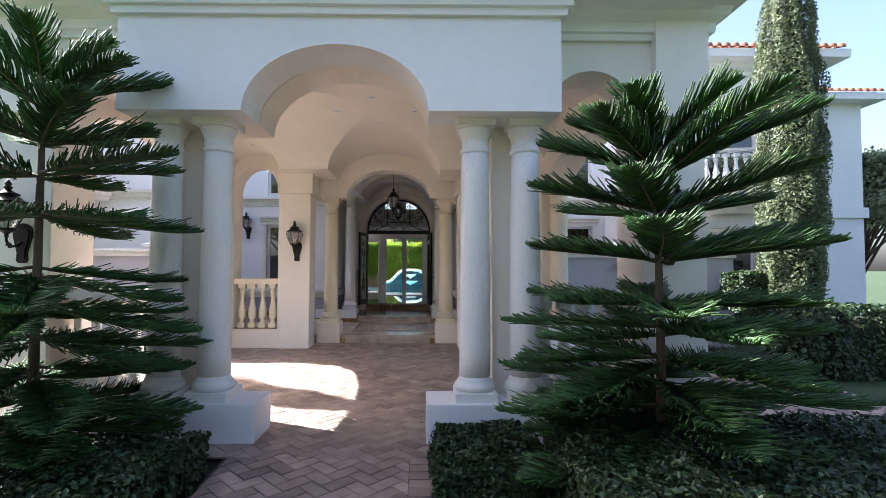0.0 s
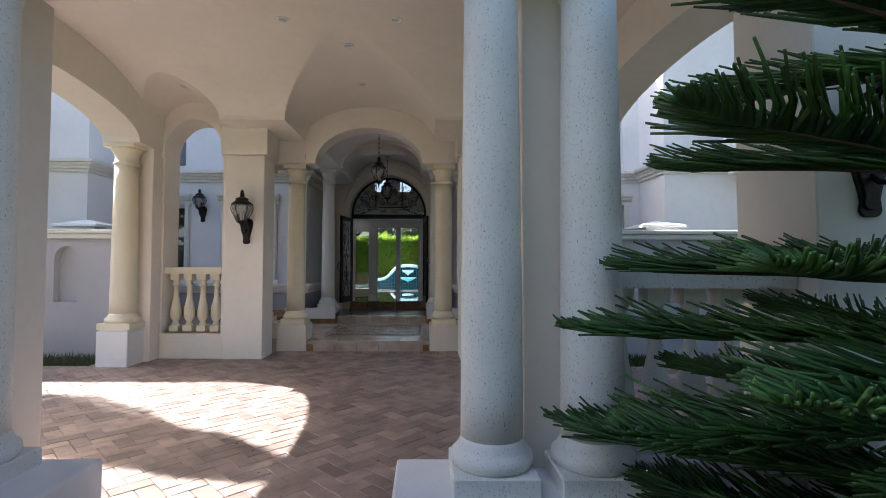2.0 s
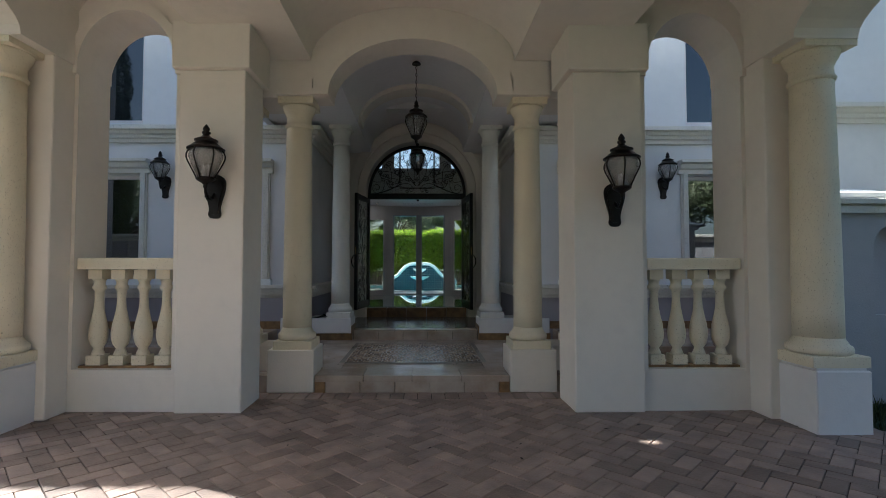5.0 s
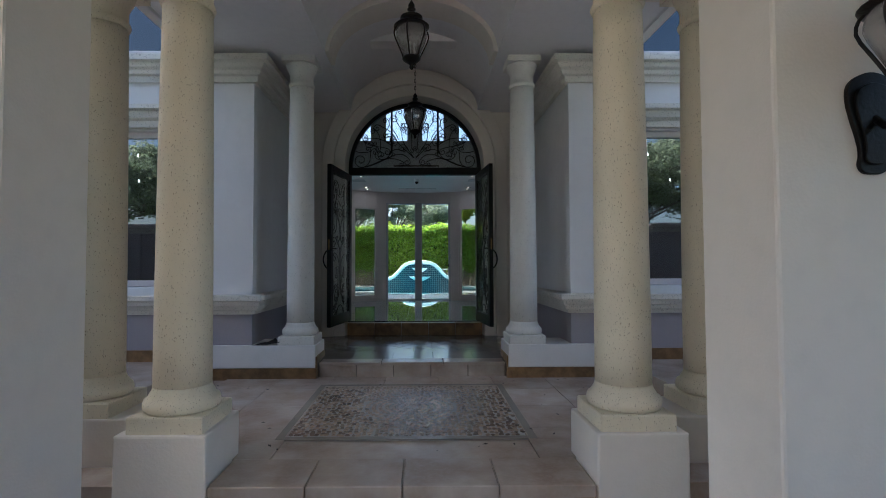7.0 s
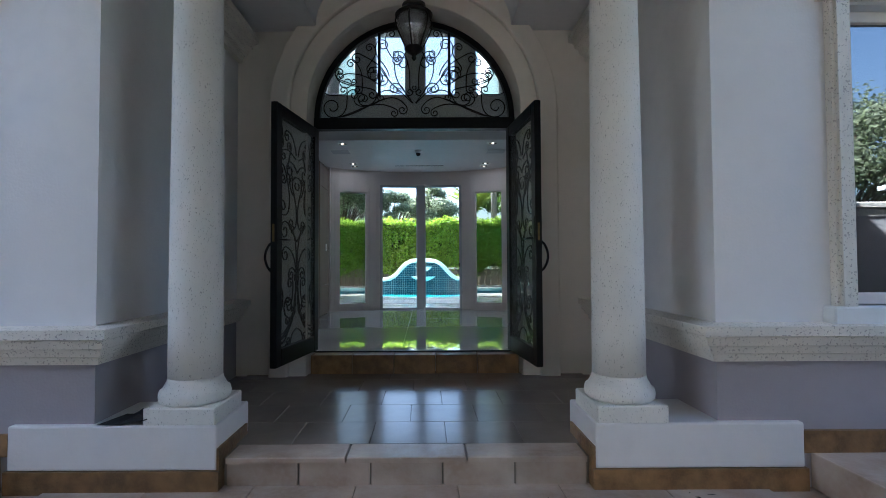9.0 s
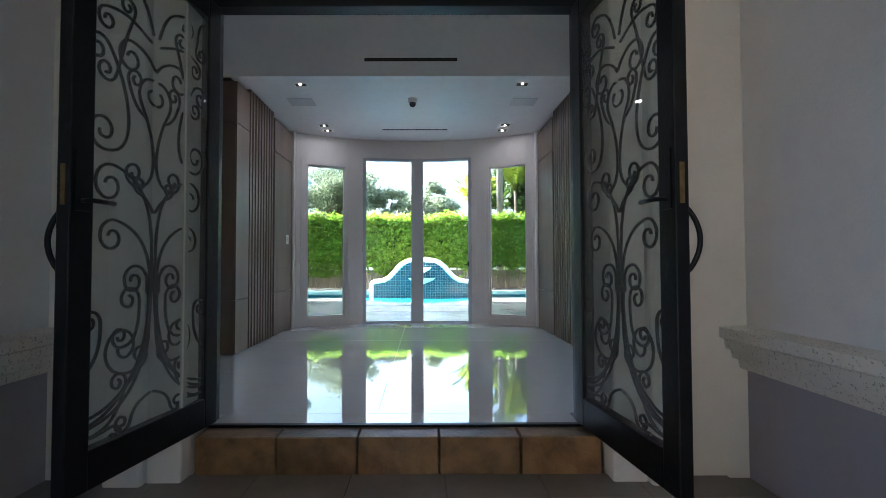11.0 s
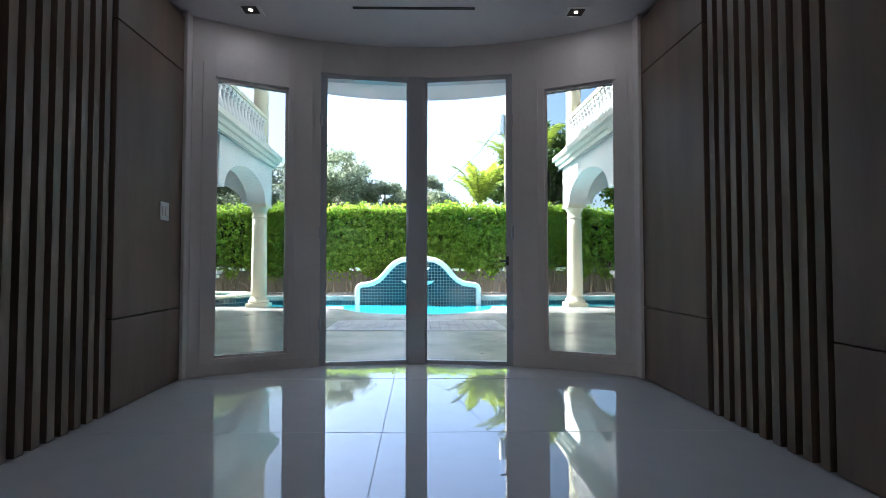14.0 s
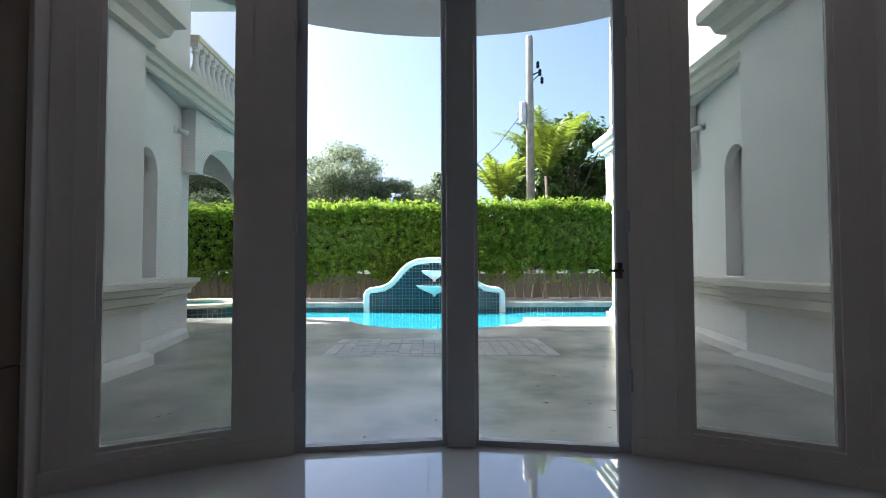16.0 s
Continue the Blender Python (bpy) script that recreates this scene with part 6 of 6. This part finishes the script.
palm((5.2, 41.5, 0), 9.0, 72, "feathery green palm beyond the hedge", 28)
palm((11.5, 40, 0), 8.5, 73, "tall feathery palm beyond the hedge")
palm((-2.6, 44, 0), 5.0, 74, "small palm with yellow fronds beyond the hedge", 10)
t = thing("utility_pole", "weathered grey wooden utility pole with insulators", "utility pole", (3.95, 39.0, 0))
part("pole", Geo().lathe([(0.19, -0.1), (0.145, 10.8), (0.13, 10.85)], seg=10), mat("weathered_pole", (0.30, 0.27, 0.24), 0.9, vary=0.3, scale=5, bump=0.3), t)
part("bracket", Geo().tube([(0, 0, 9.2), (0.42, 0, 9.4)], 0.03, 6).tube([(0, 0, 8.9), (0.42, 0, 9.3)], 0.02, 6), IRON, t)
for k in range(3):
    part("insulator", Geo().lathe([(0.05, 0), (0.08, 0.08), (0.05, 0.12), (0.08, 0.2), (0.03, 0.28)], 0.5, 0, 8), IRON, t).location = (-0.08 * k, 0, 8.9 + 0.32 * k)
part("transformer", Geo().lathe([(0.02, 7.25), (0.13, 7.26), (0.14, 7.32), (0.14, 8.08), (0.12, 8.14), (0.02, 8.16)], -0.29, 0, 14).box(-0.2, -0.1, -0.03, 0.03, 7.8, 7.86).box(-0.2, -0.1, -0.03, 0.03, 7.45, 7.51), FRAMEG, t, "grey can of the transformer")
wire = thing("power_line", "thin sagging power cables running from the pole", "cable", (3.95, 39.0, 0))
part("cable", Geo().tube([(0, 0, 8.1), (-1.3, 0, 6.4), (-2.6, 0, 5.2), (-5.5, 1, 3.9)], 0.012, 5), IRON, wire)
part("cable", Geo().tube([(0, 0, 8.0), (0.7, 0, 7.3), (1.5, 0, 7.1)], 0.012, 5), IRON, wire)

# ---- paving pieces ----
def tile_mesh(name, w, l, h, c=0.004):
    return Geo().box(-w / 2, w / 2, -l / 2, l / 2, 0, h, c).mesh(name, False)
# herringbone bricks at 45 degrees
BW, BL, GAP = 0.14, 0.28, 0.006
bm_brick = tile_mesh("brick", BW - GAP, BL - GAP, 0.05)
bm_brick.materials.append(BRICK)
rnd = random.Random(11)
spots = []
for i in range(-84, 85):
    for j in range(-30, 31):
        # each cell of the weave holds one upright and one lying brick
        for rot, ox, oy in ((0, BW / 2, BL / 2), (90, BW + BL / 2 - 0.0, BW / 2)):
            u, v = i * BW + j * 4 * BW + ox, i * BW + oy
            spots.append((u, v, rot))
c45 = math.sqrt(0.5)
near, far = [], Geo()
FIELDS = ((-4.28, 4.28, 5.0, 11.795), (-8.0, -4.285, 6.0, 10.7), (4.285, 7.25, 6.0, 10.7), (-1.02, 0.74, 1.2, 4.996))
def brickz(y):
    return -0.046 if y > 5.0 else -0.046 - 0.036 * (5.0 - y)
def cut(poly, ax, at, keep):
    """The part of an outline on one side of a line."""
    out = []
    for p, q in zip(poly, poly[1:] + poly[:1]):
        a, b = keep * (p[ax] - at), keep * (q[ax] - at)
        if a >= 0:
            out.append(p)
        if a * b < 0:
            u = a / (a - b)
            out.append((p[0] + (q[0] - p[0]) * u, p[1] + (q[1] - p[1]) * u))
    return out
whole = Geo().box(-(BW - GAP) / 2, (BW - GAP) / 2, -(BL - GAP) / 2, (BL - GAP) / 2, 0, 0.05, 0.004)
for u, v, rot in spots:
    x, y = (u - v) * c45, (u + v) * c45 + 7.0
    a = radians(rot + 45)
    c, s = math.cos(a), math.sin(a)
    rect = [(x + c * p * (BW - GAP) / 2 - s * q * (BL - GAP) / 2, y + s * p * (BW - GAP) / 2 + c * q * (BL - GAP) / 2) for p, q in ((-1, -1), (1, -1), (1, 1), (-1, 1))]
    for x0, x1, y0, y1 in FIELDS:
        poly = rect
        for ax, at, keep in ((0, x0, 1), (0, x1, -1), (1, y0, 1), (1, y1, -1)):
            poly = cut(poly, ax, at, keep) if poly else poly
        z = brickz(y) + rnd.uniform(-0.0016, 0.0016)
        if len(poly) == 4 and all(abs(p[0] - q[0]) + abs(p[1] - q[1]) < 1e-6 for p, q in zip(poly, rect)):
            near.append((x, y, rot + 45, z))
        elif len(poly) > 2:
            far.prism(poly, "z", z, z + 0.05)
near.sort(key=lambda q: abs(q[1] - 8.2) + 0.4 * abs(q[0]))
for x, y, r, z in near[:300]:
    b = part("brick", bm_brick, BRICK, paving)
    b.matrix_local = pose(x + SHEAR * y, y, z, rnd.uniform(-0.3, 0.3), rnd.uniform(-0.4, 0.4), r)
for x, y, r, z in near[300:]:
    c, s = math.cos(radians(r)), math.sin(radians(r))
    far.add([(x + c * p - s * q, y + s * p + c * q, z + w) for p, q, w in whole.v], whole.f)
for k in range(25):
    y = 1.25 + k * 0.15
    far.box(0.745, 1.02, y + 0.003, y + 0.147, brickz(y), brickz(y) + 0.05 + rnd.uniform(-0.002, 0.002))
for k in range(54):
    x = -4.2 + k * 0.158
    far.box(x + 0.004, x + 0.154, 11.80, 12.08, -0.046, 0.005 + rnd.uniform(-0.002, 0.002), 0.006)
q = part("brick_field", far, BRICK, paving, "joined brick pavers")
q["kind"] = "stuff"

# travertine slabs of the vestibule, around the mosaic
fl = bpy.data.objects["floor_vestibule"]
SL = 0.61
for i in range(-4, 5):
    for j in range(5):
        x0, y0 = (i - 0.5) * SL, 12.5 + j * SL
        if abs(i) <= 1 and 12.8 < y0 + SL / 2 < 14.6:
            continue
        if abs(x0 + SL / 2) > 2.3 or y0 + SL > 15.6:
            continue
        part("slab", Geo().box(x0 + 0.002, x0 + SL - 0.002, y0 + 0.002, min(y0 + SL, 14.84) - 0.002, 0.186, 0.203, 0.003), TRAV, fl)
# landing slabs
fl = bpy.data.objects["floor_landing"]
for i in range(-3, 4):
    for j in range(5):
        x0, y0 = i * 0.5 - 0.25 + (0.25 if j % 2 else 0), 15.1 + j * 0.43
        part("slab", Geo().box(max(-1.85, x0 + 0.0015), min(1.85, x0 + 0.4985), y0 + 0.0015, min(17.08, y0 + 0.43) - 0.0015, 0.362, 0.378, 0.002), TRAVPOL, fl)

# pebble mosaic with a round medallion
ms = thing("floor_mosaic", "pebble mosaic panel with a round medallion in the vestibule floor", "mosaic", (0, 13.7, 0.19), kind="structure")
part("bed", Geo().box(-0.99, 0.99, -0.84, 0.84, 0, 0.008), GROUT, ms)
part("border", Geo().box(-0.99, 0.99, -0.84, -0.78, 0.006, 0.014).box(-0.99, 0.99, 0.78, 0.84, 0.006, 0.014).box(-0.99, -0.93, -0.78, 0.78, 0.006, 0.014).box(0.93, 0.99, -0.78, 0.78, 0.006, 0.014), TRAVPOL, ms)
rnd = random.Random(9)
g = Geo()
def pebble(x, y, w, l, a, z=0.008):
    n, c, s = 6, math.cos(a), math.sin(a)
    ringv = []
    for k in range(n):
        q = 6.283 * k / n + rnd.uniform(-.25, .25)
        p, o = w * math.cos(q) * rnd.uniform(.8, 1.05), l * math.sin(q) * rnd.uniform(.8, 1.05)
        ringv.append((p, o))
    vs = [(x + c * p - s * o, y + s * p + c * o, z - 0.002) for p, o in ringv] + [(x + c * p * .8 - s * o * .8, y + s * p * .8 + c * o * .8, z + 0.006) for p, o in ringv]
    g.add(vs, [tuple(range(6, 12))] + [(k, (k + 1) % 6, 6 + (k + 1) % 6, 6 + k) for k in range(6)])
for rr, cnt in ((0.05, 10), (0.10, 16), (0.15, 22), (0.21, 26), (0.27, 30), (0.33, 34), (0.39, 40)):
    for k in range(cnt):
        q = 6.283 * k / cnt
        pebble(rr * math.cos(q), rr * math.sin(q), 0.026, rr * 3.0 / cnt, q)
for i in range(-22, 23):
    for j in range(-19, 20):
        x, y = i * 0.041 + rnd.uniform(-.012, .012), j * 0.041 + rnd.uniform(-.012, .012)
        if abs(x) < 0.91 and abs(y) < 0.76 and math.hypot(x, y) > 0.44:
            pebble(x, y, rnd.uniform(.016, .024), rnd.uniform(.018, .028), rnd.uniform(0, 3))
q = part("pebbles", g, MOSAIC, ms)
q["kind"] = "stuff"

# joints of the glossy foyer floor and patio slabs
fl = bpy.data.objects["floor"]
part("joint", Geo().box(-1.78, 1.78, 20.30, 20.304, FZ - 0.001, FZ + 0.0006), FRAMEG, fl)
part("joint", Geo().box(-1.78, 1.78, 21.50, 21.504, FZ - 0.001, FZ + 0.0006), FRAMEG, fl)
part("joint", Geo().box(-0.152, -0.148, 17.5, 21.9, FZ - 0.001, FZ + 0.0006), FRAMEG, fl)
# rag left on the plinth
rg = thing("black_cloth", "small crumpled black cloth lying on the white plinth", "cloth", (-1.66, 14.95, 0.587))
g = Geo()
for k in range(9):
    for m in range(9):
        u, v = k / 8 - 0.5, m / 8 - 0.5
        w = 0.5 + noise.noise(Vector((u * 4, v * 4, 3.1)))
        g.v.append((u * 0.30 + 0.05 * v, v * 0.22, 0.004 + 0.13 * max(0.0, 0.5 + u - abs(v)) * max(0.05, w)))
g.f = [(k * 9 + m, k * 9 + m + 1, k * 9 + m + 10, k * 9 + m + 9) for k in range(8) for m in range(8)]
g.s = [True] * 64
part("cloth", g, mat("black_cotton", (0.012, 0.012, 0.013), 0.9, vary=0.2, scale=20, bump=0.3), rg)

# fallen leaves and dirt on the stone floors
def litter(label, x0, x1, y0, y1, z, n, seed):
    rs = random.Random(seed)
    t = thing("fallen_leaf_litter", label, "leaf litter", ((x0 + x1) / 2, (y0 + y1) / 2, z), kind="stuff")
    g = Geo()
    for k in range(n):
        x, y, a = rs.uniform(x0, x1) - (x0 + x1) / 2, rs.uniform(y0, y1) - (y0 + y1) / 2, rs.uniform(0, 6.28)
        l = rs.uniform(0.008, 0.03)
        w = l * 0.35
        c, s = math.cos(a), math.sin(a)
        g.add([(x + c * p - s * q, y + s * p + c * q, h) for p, q, h in ((-l, 0, 0.002), (0, w, 0.006), (l, 0, 0.003), (0, -w, 0.002))], [(0, 1, 2, 3)])
    part("leaf", g, SOIL, t)
litter("dry brown leaf scraps on the travertine vestibule floor", -2.3, 2.3, 12.6, 14.8, 0.203, 90, 3)
litter("dry brown leaf scraps on the pool patio", -3.2, 3.2, 22.6, 28, DZ + 0.002, 130, 4)
litter("dry brown leaf scraps on the brick paving", -3.6, 3.6, 5.2, 11.8, 0.006, 70, 5)
